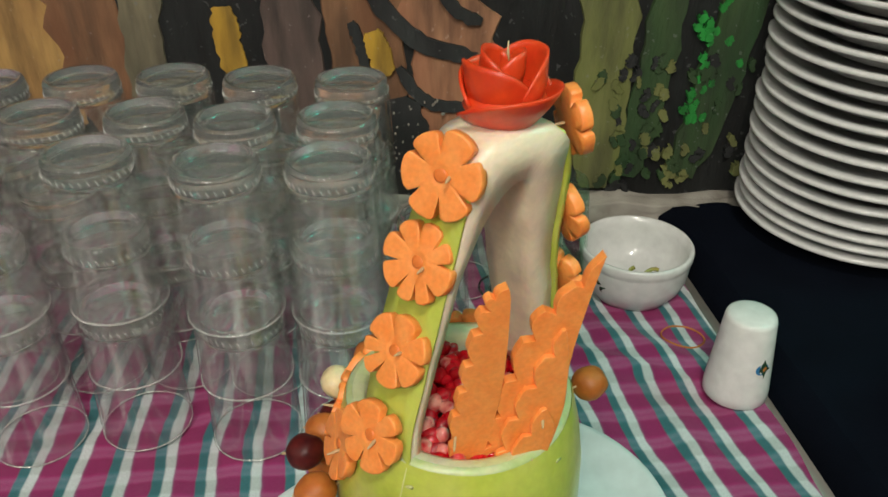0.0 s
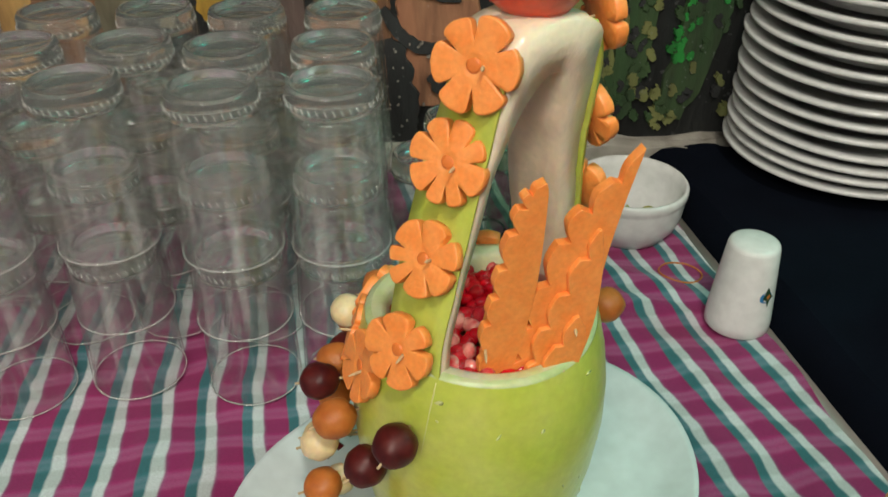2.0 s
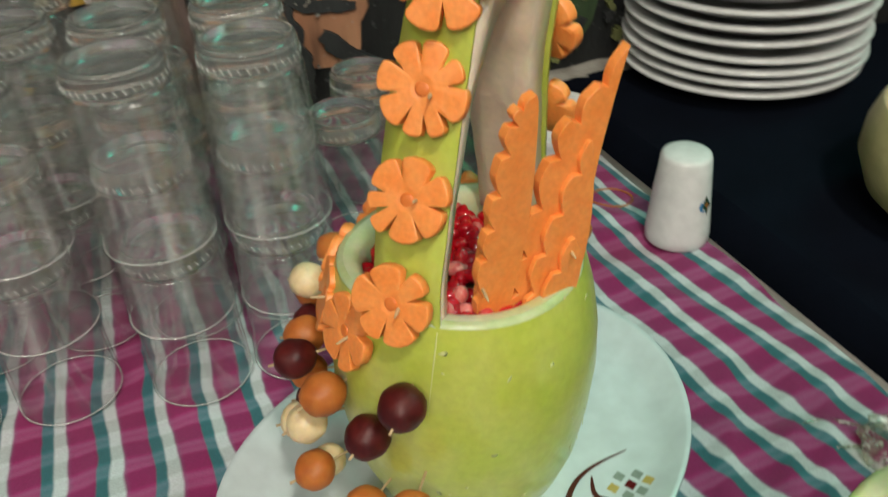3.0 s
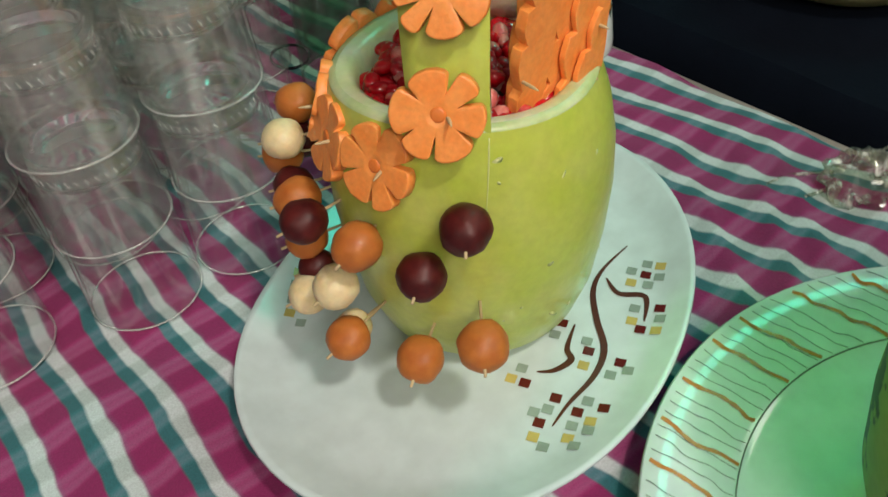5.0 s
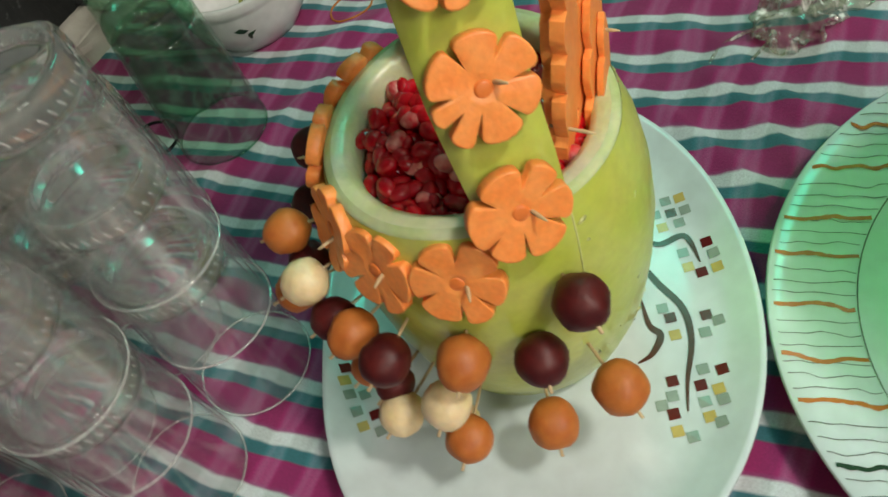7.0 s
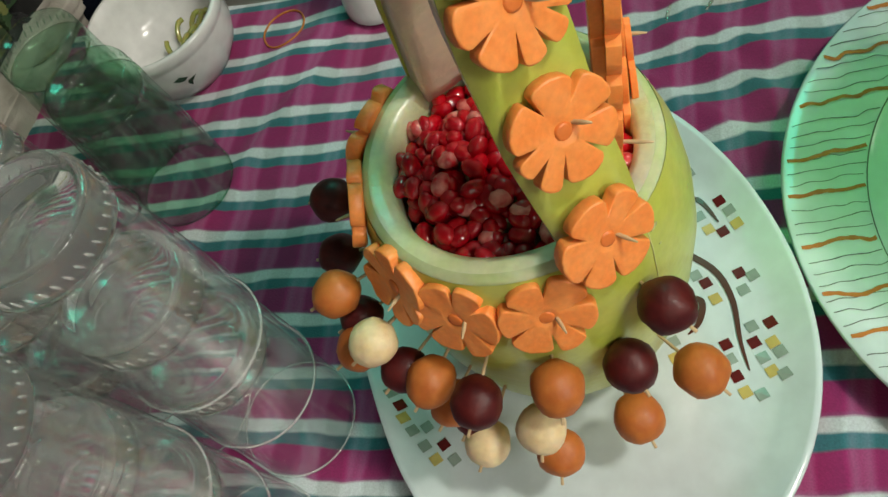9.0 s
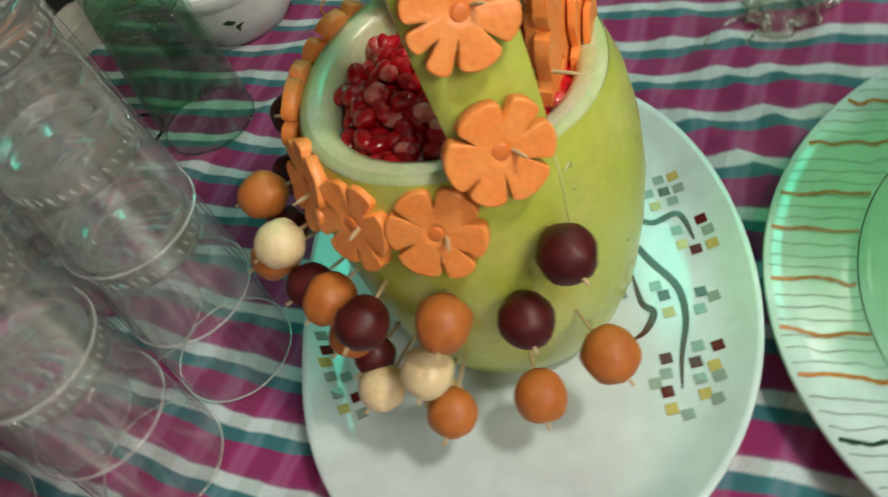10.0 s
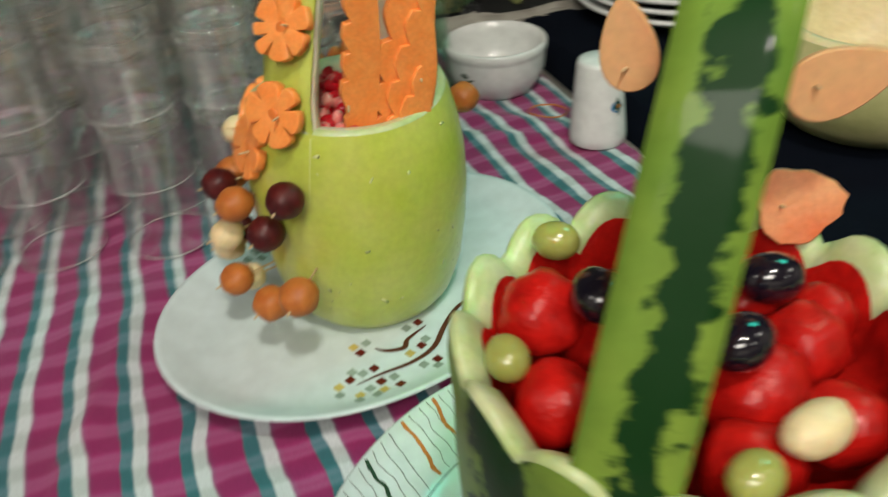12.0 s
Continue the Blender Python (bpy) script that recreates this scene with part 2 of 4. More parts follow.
P_BLACK = paint("black_wall_paint", (0.012, 0.013, 0.014), (0.03, 0.034, 0.034))
P_TAN = paint("ochre_wall_paint", (0.46, 0.28, 0.09), (0.32, 0.17, 0.06))
P_BROWN = paint("brown_wall_paint", (0.17, 0.075, 0.035), (0.27, 0.14, 0.07))
P_OLIVE = paint("grey_olive_wall_paint", (0.13, 0.12, 0.075), (0.22, 0.19, 0.12))
P_YELLOW = paint("yellow_wall_paint", (0.55, 0.34, 0.035), (0.45, 0.26, 0.03))
P_MAUVE = paint("mauve_brown_wall_paint", (0.15, 0.10, 0.085), (0.06, 0.045, 0.04))
P_PEACH = paint("peach_wall_paint", (0.46, 0.235, 0.125), (0.34, 0.15, 0.08))
P_MOSS = paint("moss_green_wall_paint", (0.15, 0.17, 0.045), (0.20, 0.21, 0.075))
P_DGREEN = paint("dark_green_wall_paint", (0.02, 0.06, 0.018), (0.05, 0.09, 0.03))
P_LEAF = paint("leaf_green_wall_paint", (0.02, 0.34, 0.05), (0.015, 0.22, 0.03))
P_FLAKE = paint("bare_plaster_fleck", (0.45, 0.42, 0.37), (0.3, 0.27, 0.23))


# ---- mesh helpers ----
def part(name, bm, material, parent=None, label="", smooth=True):
    me = bpy.data.meshes.new(name)
    bmesh.ops.recalc_face_normals(bm, faces=bm.faces[:])
    bm.to_mesh(me)
    bm.free()
    if smooth:
        for poly in me.polygons:
            poly.use_smooth = True
    me.materials.append(material)
    ob = new(name, me)
    if parent:
        ob.parent = parent
    return tagged(ob, label) if label else ob


def thing(name, m, label, category, group="", kind=""):
    ob = new(name)
    ob.empty_display_size = 0.02
    ob.matrix_world = m
    return tagged(ob, label, category, group, kind)


def at(x, y, z, normal=None, spin=0.0):
    if normal is None:
        return Matrix.Translation((x, y, z)) @ pose(0, 0, 0, 0, 0, spin)
    q = Vector(normal).to_track_quat("Z", "Y").to_matrix().to_4x4()
    return Matrix.Translation((x, y, z)) @ q @ pose(0, 0, 0, 0, 0, spin)


def lathe(profile, seg=48, shape=None, uv=False):
    """Turns a profile of (radius, z) round the z axis. shape(angle, radius, z) may bend it."""
    bm = bmesh.new()
    rows = []
    for r, z in profile:
        if r < 1e-6:
            rows.append([bm.verts.new((0, 0, z))])
            continue
        row = []
        for i in range(seg):
            a = 2 * math.pi * i / seg
            rr, zz = shape(a, r, z) if shape else (r, z)
            row.append(bm.verts.new((rr * math.cos(a), rr * math.sin(a), zz)))
        rows.append(row)
    layer = bm.loops.layers.uv.new("UVMap") if uv else None
    for k in range(len(rows) - 1):
        a, b = rows[k], rows[k + 1]
        for i in range(seg):
            j = (i + 1) % seg
            if len(a) == 1 and len(b) == 1:
                break
            vs = (a[0], b[i], b[j]) if len(a) == 1 else (a[i], a[j], b[0]) if len(b) == 1 else (a[i], a[j], b[j], b[i])
            f = bm.faces.new(vs)
            if layer:
                for lo in f.loops:
                    ang = math.atan2(lo.vert.co.y, lo.vert.co.x) / (2 * math.pi) % 1.0
                    if i == seg - 1 and ang < 0.5:
                        ang += 1.0
                    lo[layer].uv = (ang, lo.vert.co.z)
    return bm


def tube(points, radius, seg=8, closed=False):
    pts = [Vector(p) for p in points]
    bm = bmesh.new()
    rings, n = [], len(pts)
    for i, p in enumerate(pts):
        a = pts[(i - 1) % n] if closed or i else p
        b = pts[(i + 1) % n] if closed or i < n - 1 else p
        q = (b - a).normalized().to_track_quat("Z", "Y")
        r = radius(i / max(1, n - 1)) if callable(radius) else radius
        rings.append([bm.verts.new(p + q @ Vector((r * math.cos(2 * math.pi * k / seg), r * math.sin(2 * math.pi * k / seg), 0))) for k in range(seg)])
    for i in range(n if closed else n - 1):
        for k in range(seg):
            bm.faces.new((rings[i][k], rings[i][(k + 1) % seg], rings[(i + 1) % n][(k + 1) % seg], rings[(i + 1) % n][k]))
    if not closed:
        bm.faces.new(rings[0]), bm.faces.new(rings[-1])
    return bm


def egg(rx, ry, rz, level=3, lump=0.0, seed=0.0):
    bm = bmesh.new()
    bmesh.ops.create_icosphere(bm, subdivisions=level, radius=1)
    for v in bm.verts:
        k = 1 + lump * noise.noise(v.co * 1.6 + Vector((seed, seed * 0.7, 3)))
        v.co = Vector((v.co.x * rx, v.co.y * ry, v.co.z * rz)) * k
    return bm


def prism(outline, depth, bevel=0.0, smooth_z=None):
    """A closed plate of the 2D outline, from z = 0 to depth."""
    bm = bmesh.new()
    low = [bm.verts.new((x, y, 0)) for x, y in outline]
    f = bm.faces.new(low)
    ext = bmesh.ops.extrude_face_region(bm, geom=[f])
    top = [v for v in ext["geom"] if isinstance(v, bmesh.types.BMVert)]
    bmesh.ops.translate(bm, verts=top, vec=(0, 0, depth))
    if bevel:
        bmesh.ops.bevel(bm, geom=bm.edges[:], offset=bevel, segments=1, affect="EDGES", clamp_overlap=True)
    bmesh.ops.triangulate(bm, faces=[f for f in bm.faces if len(f.verts) > 4])
    return bm


def box(x0, y0, z0, x1, y1, z1, bevel=0.0):
    bm = bmesh.new()
    bmesh.ops.create_cube(bm, size=1, matrix=Matrix.Translation(((x0 + x1) / 2, (y0 + y1) / 2, (z0 + z1) / 2)) @ Matrix.Diagonal((x1 - x0, y1 - y0, z1 - z0, 1)))
    if bevel:
        bmesh.ops.bevel(bm, geom=bm.edges[:], offset=bevel, segments=3, affect="EDGES")
    return bm


def smooth_line(points, n):
    """n points of a smooth curve through the given ones."""
    pts = [Vector(p) for p in points]
    out = []
    for i in range(n):
        t = i / (n - 1) * (len(pts) - 1)
        k = min(int(t), len(pts) - 2)
        u = t - k
        a, b, c, d = pts[max(k - 1, 0)], pts[k], pts[k + 1], pts[min(k + 2, len(pts) - 1)]
        out.append(0.5 * (2 * b + (c - a) * u + (2 * a - 5 * b + 4 * c - d) * u * u + (3 * b - a - 3 * c + d) * u ** 3))
    return out


# ---- the room ----
tagged(part("floor", box(-3, -3, -0.1, 3, 1.2, 0), FLOORMAT), "dark tiled floor of the room", "floor", kind="structure")
tagged(part("ceiling", box(-3, -3, 2.8, 3, 1.2, 2.9), ROOM), "plain matt ceiling", "ceiling", kind="structure")
tagged(part("wall_west", box(-3.1, -3, 0, -3, 1.2, 2.8), ROOM), "plain painted wall", "wall", kind="structure")
tagged(part("wall_east", box(3, -3, 0, 3.1, 1.2, 2.8), ROOM), "plain painted wall", "wall", kind="structure")
tagged(part("wall_south", box(-3, -3.1, 0, 3, -3, 2.8), ROOM), "plain painted wall", "wall", kind="structure")
WALL_Y = 0.895
wall = tagged(part("wall_north", box(-3, WALL_Y, 0, 3, 1.1, 2.8), P_BLACK), "black wall with a flaking painted animal and jungle mural", "wall", kind="structure")


def ribbon(path, width, lift, material, ragged=0.1, seed=0):
    """A brush stroke on the wall, with a ragged edge, lift metres proud of it."""
    line = smooth_line([(x, 0, z) for x, z in path], 26)
    bm = bmesh.new()
    rows = []
    for i, p in enumerate(line):
        a, b = line[max(i - 1, 0)], line[min(i + 1, 25)]
        d = (b - a).normalized()
        side = Vector((d.z, 0, -d.x))
        w = width * 0.5 * (0.55 + 0.45 * min(1, 5 * min(i, 25 - i) / 25))
        l = w * (1 + ragged * 3 * noise.noise(Vector((i * 0.45, seed, 0))))
        r = w * (1 + ragged * 3 * noise.noise(Vector((i * 0.45, seed, 9))))
        rows.append([bm.verts.new((q.x, WALL_Y - y, q.z)) for q, y in ((p - side * l, -0.002), (p - side * l * 0.94, lift), (p + side * r * 0.94, lift), (p + side * r, -0.002))])
    for a, b in zip(rows, rows[1:]):
        for k in range(3):
            bm.faces.new((a[k], a[k + 1], b[k + 1], b[k]))
    return part("brush_stroke", bm, material, wall, smooth=False)


STROKES = [
    ([(-0.50, 1.10), (-0.46, 0.98), (-0.43, 0.86)], 0.085, P_TAN), ([(-0.41, 1.10), (-0.385, 0.98), (-0.36, 0.84)], 0.085, P_BROWN),
    ([(-0.31, 1.10), (-0.325, 0.98), (-0.33, 0.86)], 0.045, P_OLIVE), ([(-0.236, 1.0), (-0.234, 0.96), (-0.228, 0.92)], 0.030, P_YELLOW),
    ([(-0.17, 1.10), (-0.165, 0.98), (-0.15, 0.80)], 0.062, P_MAUVE), ([(-0.10, 1.10), (-0.085, 0.97), (-0.075, 0.84)], 0.085, P_BROWN),
    ([(-0.01, 1.12), (0.0, 1.02), (0.01, 0.93), (0.005, 0.82)], 0.095, P_PEACH), ([(-0.52, 0.85), (-0.3, 0.80), (-0.1, 0.79)], 0.055, P_OLIVE),
    ([(0.165, 1.12), (0.178, 0.95), (0.176, 0.785)], 0.062, P_MOSS), ([(0.245, 1.10), (0.235, 0.95), (0.215, 0.80)], 0.040, P_DGREEN),
    ([(0.33, 1.1), (0.31, 0.95), (0.28, 0.8)], 0.05, P_DGREEN),
]
for k, (path, width, material) in enumerate(STROKES):
    ribbon(path, width, 0.0015 + 0.0004 * k, material, 0.12, k)
for k, (path, width, material) in enumerate([
    ([(-0.085, 1.025), (-0.03, 0.965), (0.035, 0.945)], 0.020, P_BLACK), ([(-0.05, 0.935), (-0.02, 0.895), (0.04, 0.885)], 0.014, P_BLACK),
    ([(-0.10, 0.985), (-0.092, 0.965), (-0.085, 0.93)], 0.012, P_BLACK), ([(-0.078, 0.975), (-0.07, 0.95), (-0.065, 0.925)], 0.026, P_YELLOW),
    ([(-0.02, 1.05), (0.01, 1.0), (0.04, 0.985)], 0.014, P_BLACK), ([(-0.055, 0.90), (-0.04, 0.83), (-0.045, 0.76)], 0.055, P_BLACK),
    ([(0.0, 0.86), (0.03, 0.83), (0.06, 0.81)], 0.02, P_BLACK),
]):
    ribbon(path, width, 0.0078 + 0.0004 * k, material, 0.14, 40 + k)
rng = random.Random(4)
for k in range(46):
    x, z = rng.gauss(0.283, 0.011), rng.uniform(0.87, 1.05)
    x += (z - 0.946) * 0.12
    ribbon([(x, z), (x + 0.002, z - 0.004), (x + rng.uniform(-0.003, 0.003), z - 0.009)], rng.uniform(0.004, 0.009), 0.0062 + 0.00005 * k, P_LEAF, 0.25, 80 + k)
for k in range(70):
    x, z = rng.gauss(0.235, 0.045), rng.uniform(0.79, 0.95)
    ribbon([(x, z), (x + rng.uniform(-0.006, 0.006), z - 0.006), (x + rng.uniform(-0.008, 0.008), z - 0.014)], rng.uniform(0.005, 0.011), 0.0068 + 0.00003 * k, (P_DGREEN, P_BLACK, P_MOSS)[k % 3], 0.3, 200 + k)
for k in range(44):
    x, z = rng.gauss(-0.045, 0.025), rng.uniform(0.76, 0.9)
    ribbon([(x, z), (x + 0.001, z - 0.001), (x + rng.uniform(-0.002, 0.002), z - 0.002)], rng.uniform(0.001, 0.0024), 0.0112, P_FLAKE, 0.3, 130 + k)


def rough_ledge():
    bm = box(-0.6, WALL_Y - 0.03, 0.735, 0.36, WALL_Y + 0.004, 0.777)
    bmesh.ops.subdivide_edges(bm, edges=bm.edges[:], cuts=24, use_grid_fill=True)
    for v in bm.verts:
        v.co += Vector((0, 0.010, 0.010)) * noise.noise(v.co * 38) + Vector((0, 0.004, 0.004)) * noise.noise(v.co * 120)
    return bm


tagged(part("trim", rough_ledge(), PLASTER), "crumbling grey plaster ledge along the wall foot", "ledge", kind="structure")

# ---- tables and cloths ----
EDGE = lambda y: 0.257 + (0.73 - y) * 0.135


def cloth_height(x, y):
    z = 0.7485 + 0.0030 * noise.noise(Vector((x * 9, y * 6, 1))) + 0.0042 * noise.noise(Vector((x * 24, y * 13, 5))) + 0.0008 * noise.noise(Vector((x * 75, y * 42, 9)))
    for cx, cy, dx, dy, h, w in ((0.21, 0.50, 0.5, -0.86, 0.004, 0.012), (0.20, 0.63, 0.85, -0.5, 0.005, 0.014), (0.24, 0.33, 0.9, -0.3, 0.005, 0.014), (-0.22, 0.40, 0.2, -1, 0.003, 0.010), (0.26, 0.27, 0.9, 0.25, 0.004, 0.01), (0.180, 0.280, -0.59, -0.80, 0.006, 0.007), (0.144, 0.286, -0.50, -0.86, 0.005, 0.006), (0.212, 0.283, -0.56, -0.83, 0.005, 0.007), (0.127, 0.625, -0.93, 0.36, 0.006, 0.008), (-0.198, 0.300, 0.16, 0.99, 0.005, 0.009)):
        s = (x - cx) * -dy + (y - cy) * dx
        l = (x - cx) * dx + (y - cy) * dy
        z += h * math.exp(-(s / w) ** 2 - (l / 0.12) ** 2)
    return z


def cloth_sheet():
    bm = bmesh.new()
    layer = bm.loops.layers.uv.new("UVMap")
    nx, ny, y0, y1, x0 = 190, 190, -0.55, 0.872, -0.85
    grid = []
    for j in range(ny + 1):
        y = y0 + (y1 - y0) * j / ny
        row = []
        for i in range(nx + 1):
            u = i / nx
            edge = EDGE(y) + 0.003 * noise.noise(Vector((0, y * 14, 0)))
            x = x0 + (edge - x0) * u
            row.append(bm.verts.new((x, y, cloth_height(x, y))))
        grid.append(row)
    for j in range(ny):
        for i in range(nx):
            f = bm.faces.new((grid[j][i], grid[j][i + 1], grid[j + 1][i + 1], grid[j + 1][i]))
            for lo in f.loops:
                x, y = lo.vert.co.x, lo.vert.co.y
                lo[layer].uv = (x + (0.17 + 0.36 * x) * (y - 0.45), y - 0.10 * x)
    return bm


table = thing("buffet_table", at(0, 0, 0), "long buffet table under a checked cotton cloth", "table")
part("tabletop", box(-0.86, -0.56, 0.70, 0.42, 0.86, 0.743, 0.004), ROOM, table)
for x, y in ((-0.8, -0.5), (0.36, -0.5), (-0.8, 0.8), (0.36, 0.8)):
    part("leg", box(x - 0.025, y - 0.025, 0, x + 0.025, y + 0.025, 0.70), ROOM, table)
tagged(part("tablecloth", cloth_sheet(), CLOTH), "magenta, teal and white checked cotton cloth, softly creased", "tablecloth")


def black_sheet(lo, hi):
    """Strips lo to hi of the drape, from the floor up its front, over the top and down again."""
    cols = [(0.004, 0.0), (0.010, 0.735), (0.016, 0.762), (0.03, 0.774), (0.06, 0.7755), (0.16, 0.775), (0.4, 0.775), (1.1, 0.775), (1.12, 0.0)]
    bm = bmesh.new()
    rows = []
    for j in range(121):
        y = -0.9 + 1.78 * j / 120
        row = []
        for k in range(lo, hi + 1):
            u, z = cols[k]
            fold = 0.010 * noise.noise(Vector((2, y * 16, 2))) * (1 - z / 0.78) if k < 2 else 0
            row.append(bm.verts.new((EDGE(y) + u + fold + (0.004 * noise.noise(Vector((u * 30, y * 10, 2))) if 0 < k < 8 else 0), y, z + (0.003 * noise.noise(Vector((u * 12, y * 7, 8))) if 1 < k < 8 else 0))))
        rows.append(row)
    for a, b in zip(rows, rows[1:]):
        for k in range(len(a) - 1):
            bm.faces.new((a[k], a[k + 1], b[k + 1], b[k]))
    return bm


side = thing("draped_side_table", at(0, 0, 0), "side table draped to the floor in dark navy cloth", "table")
part("front_drape", black_sheet(0, 3), BLACK, side)
part("top_cloth", black_sheet(3, 7), BLACK, side)
part("back_drape", black_sheet(7, 8), BLACK, side)
for end in (-0.9, 0.875):
    part("end_drape", box(EDGE(end) + 0.02, end, 0.0, EDGE(end) + 1.1, end + 0.004, 0.772), BLACK, side)
part("board", box(0.55, -0.85, 0.70, 1.35, 0.86, 0.768), ROOM, side)

# ---- oval dish with printed squares and curls ----
DISH = (0.01, 0.37)


def dish_shape(a, r, z):
    k = 0.1446 - 0.0025 * math.cos(a) + 0.004 * math.sin(a) + 0.0097 * math.cos(2 * a) + 0.0194 * math.sin(2 * a) - 0.0031 * math.cos(3 * a)
    return r * k, z


dish = thing("oval_dish", at(DISH[0], DISH[1], 0.7515), "white oval serving dish with printed squares and curls", "dish")
part("dish_body", lathe([(0, 0.004), (0.55, 0.004), (0.56, 0.0), (0.66, 0.0), (0.68, 0.005), (0.85, 0.012), (0.985, 0.0225), (1.0, 0.0245), (0.995, 0.0262), (0.97, 0.0252), (0.88, 0.0175), (0.80, 0.0150), (0.70, 0.0145), (0, 0.0145)], 96, dish_shape), DISHWHITE, dish)


def dish_z(x, y):
    a = math.atan2(y, x)
    k = math.hypot(x, y) / dish_shape(a, 1, 0)[0]
    for (r0, z0), (r1, z1) in (((0, 0.0145), (0.70, 0.0145)), ((0.70, 0.0145), (0.80, 0.0150)), ((0.80, 0.0150), (0.88, 0.0175)), ((0.88, 0.0175), (0.97, 0.0252)), ((0.97, 0.0252), (1.1, 0.0262))):
        if k <= r1:
            return z0 + (z1 - z0) * (k - r0) / (r1 - r0)
    return 0.026


SQUARES = {
    "g": "103 326 92 328 100 313 91 313 72 304 76 288 37 272 28 276 34 302 7 270 -20 282 -13 279 -10 263 -6 255 -18 252 -30 262 -7 309 23 317",
    "y": "107 319 85 321 64 298 68 283 21 290 -1 259 -17 258 -30 270 -16 307",
    "d": "96 320 82 294 63 290 38 279 30 296 -5 282 -2 268 10 261 -22 275 32 321 -12 300",
}


def square_mark(x, y, key, size=0.0060, turn=35):
    bm = bmesh.new()
    vs = []
    for sx, sy in ((-1, -1), (1, -1), (1, 1), (-1, 1)):
        c, s = math.cos(radians(turn)), math.sin(radians(turn))
        px, py = x + size / 2 * (c * sx - s * sy), y + size / 2 * (s * sx + c * sy)
        vs.append(bm.verts.new((px, py, dish_z(px, py) + 0.0005)))
    bm.faces.new(vs)
    return part("square_mark", bm, MARKS[key], dish, smooth=False)


for key, text in SQUARES.items():
    nums = [int(v) / 1000 for v in text.split()]
    for x, y in zip(nums[::2], nums[1::2]):
        square_mark(x - DISH[0], y - DISH[1], key)
for x, y, key in ((-0.061, 0.461, "g"), (-0.067, 0.454, "d"), (-0.074, 0.450, "y"), (-0.080, 0.443, "g"), (-0.087, 0.434, "g"), (-0.093, 0.426, "y"), (-0.084, 0.424, "d"), (-0.091, 0.416, "g"), (-0.076, 0.436, "g")):
    square_mark(x - DISH[0], y - DISH[1], key, 0.0060, 50)


def curl(points, width, key):
    line = smooth_line([(x / 1000 - DISH[0], y / 1000 - DISH[1], 0) for x, y in points], 30)
    bm = bmesh.new()
    rows = []
    for i, p in enumerate(line):
        d = (line[min(i + 1, 29)] - line[max(i - 1, 0)]).normalized()
        s = Vector((-d.y, d.x, 0)) * width * 0.5 * (0.25 + math.sin(math.pi * i / 29))
        rows.append([bm.verts.new((q.x, q.y, dish_z(q.x, q.y) + 0.0006)) for q in (p - s, p + s)])
    for a, b in zip(rows, rows[1:]):
        bm.faces.new((a[0], a[1], b[1], b[0]))
    return part("curl_mark", bm, MARKS[key], dish, smooth=False)


curl([(105, 346), (80, 340), (63, 330), (49, 311), (38, 292), (21, 281), (-2, 275), (-18, 269)], 0.0032, "b")
curl([(76, 333), (73, 319), (83, 307), (69, 293)], 0.0032, "b")
curl([(37, 316), (22, 305), (18, 297), (6, 297), (-2, 302)], 0.0032, "b")

# ---- carved melon basket ----
MEL = Vector((0.0085, 0.371, 0.766))
basket = thing("carved_melon_basket", Matrix.Translation(MEL), "green carved melon basket with a tall arched handle", "fruit carving")
body = [(0, 0.0005), (0.040, 0.0005), (0.052, 0.004), (0.0600, 0.014), (0.0672, 0.035), (0.0722, 0.065), (0.0745, 0.095), (0.0738, 0.120), (0.0708, 0.142), (0.0668, 0.158), (0.0652, 0.1625)]


def lumpy(a, r, z):
    k = 1 + 0.012 * noise.noise(Vector((math.cos(a) * 1.3, math.sin(a) * 1.3, z * 12)))
    return r * k, z + (0.003 * math.sin(a * 2 + 0.6) if z > 0.15 else 0)


rind = part("rind", lathe(body, 72, lumpy), RIND, basket, "smooth light green peeled rind")
part("rind_edge", lathe([(0.0650, 0.1622), (0.0640, 0.1638), (0.0610, 0.1645)], 72, lumpy), WMRIND, basket, "pale green bevelled edge of the rind")
part("cut_rim", lathe([(0.0611, 0.1644), (0.0560, 0.1640), (0.0525, 0.1615), (0.0512, 0.150), (0.0505, 0.125), (0.0, 0.120)], 72, lumpy), FLESH, basket, "white flesh of the cut rim")
rng = random.Random(11)
for k in range(48):
    a, z = rng.uniform(math.pi * 1.05, math.pi * 2.2), rng.uniform(0.03, 0.15)
    r = np.interp(z, [p[1] for p in body[1:]], [p[0] for p in body[1:]])
    bm = egg(0.0008 + 0.0012 * rng.random() ** 2, 0.0045 * rng.random() ** 2 + 0.0012, 0.00015, 1)
    sc = part("scar", bm, SCAR, basket)
    sc.matrix_basis = at(r * 0.998 * math.cos(a), r * 0.998 * math.sin(a), z, (math.cos(a), math.sin(a), 0.05), rng.uniform(0, 180))
seam = [(float(np.interp(z, [q[1] for q in body[1:]], [q[0] for q in body[1:]])) * 0.999, z) for z in np.linspace(0.161, 0.112, 12)]
SEAM = radians(-115)
part("carving_seam", tube([(r * math.cos(SEAM - 1.6 * (0.161 - z)), r * math.sin(SEAM - 1.6 * (0.161 - z)), z) for r, z in seam], lambda t: 0.00055 * (1.05 - t), 6), SCAR, basket, "shallow carving cut below the handle")
U, N = Vector((0.685, 0.728, 0)), Vector((0.728, -0.685, 0))
ARCH = Vector((0.012, 0.368, 0)) - Vector((MEL.x, MEL.y, MEL.z))
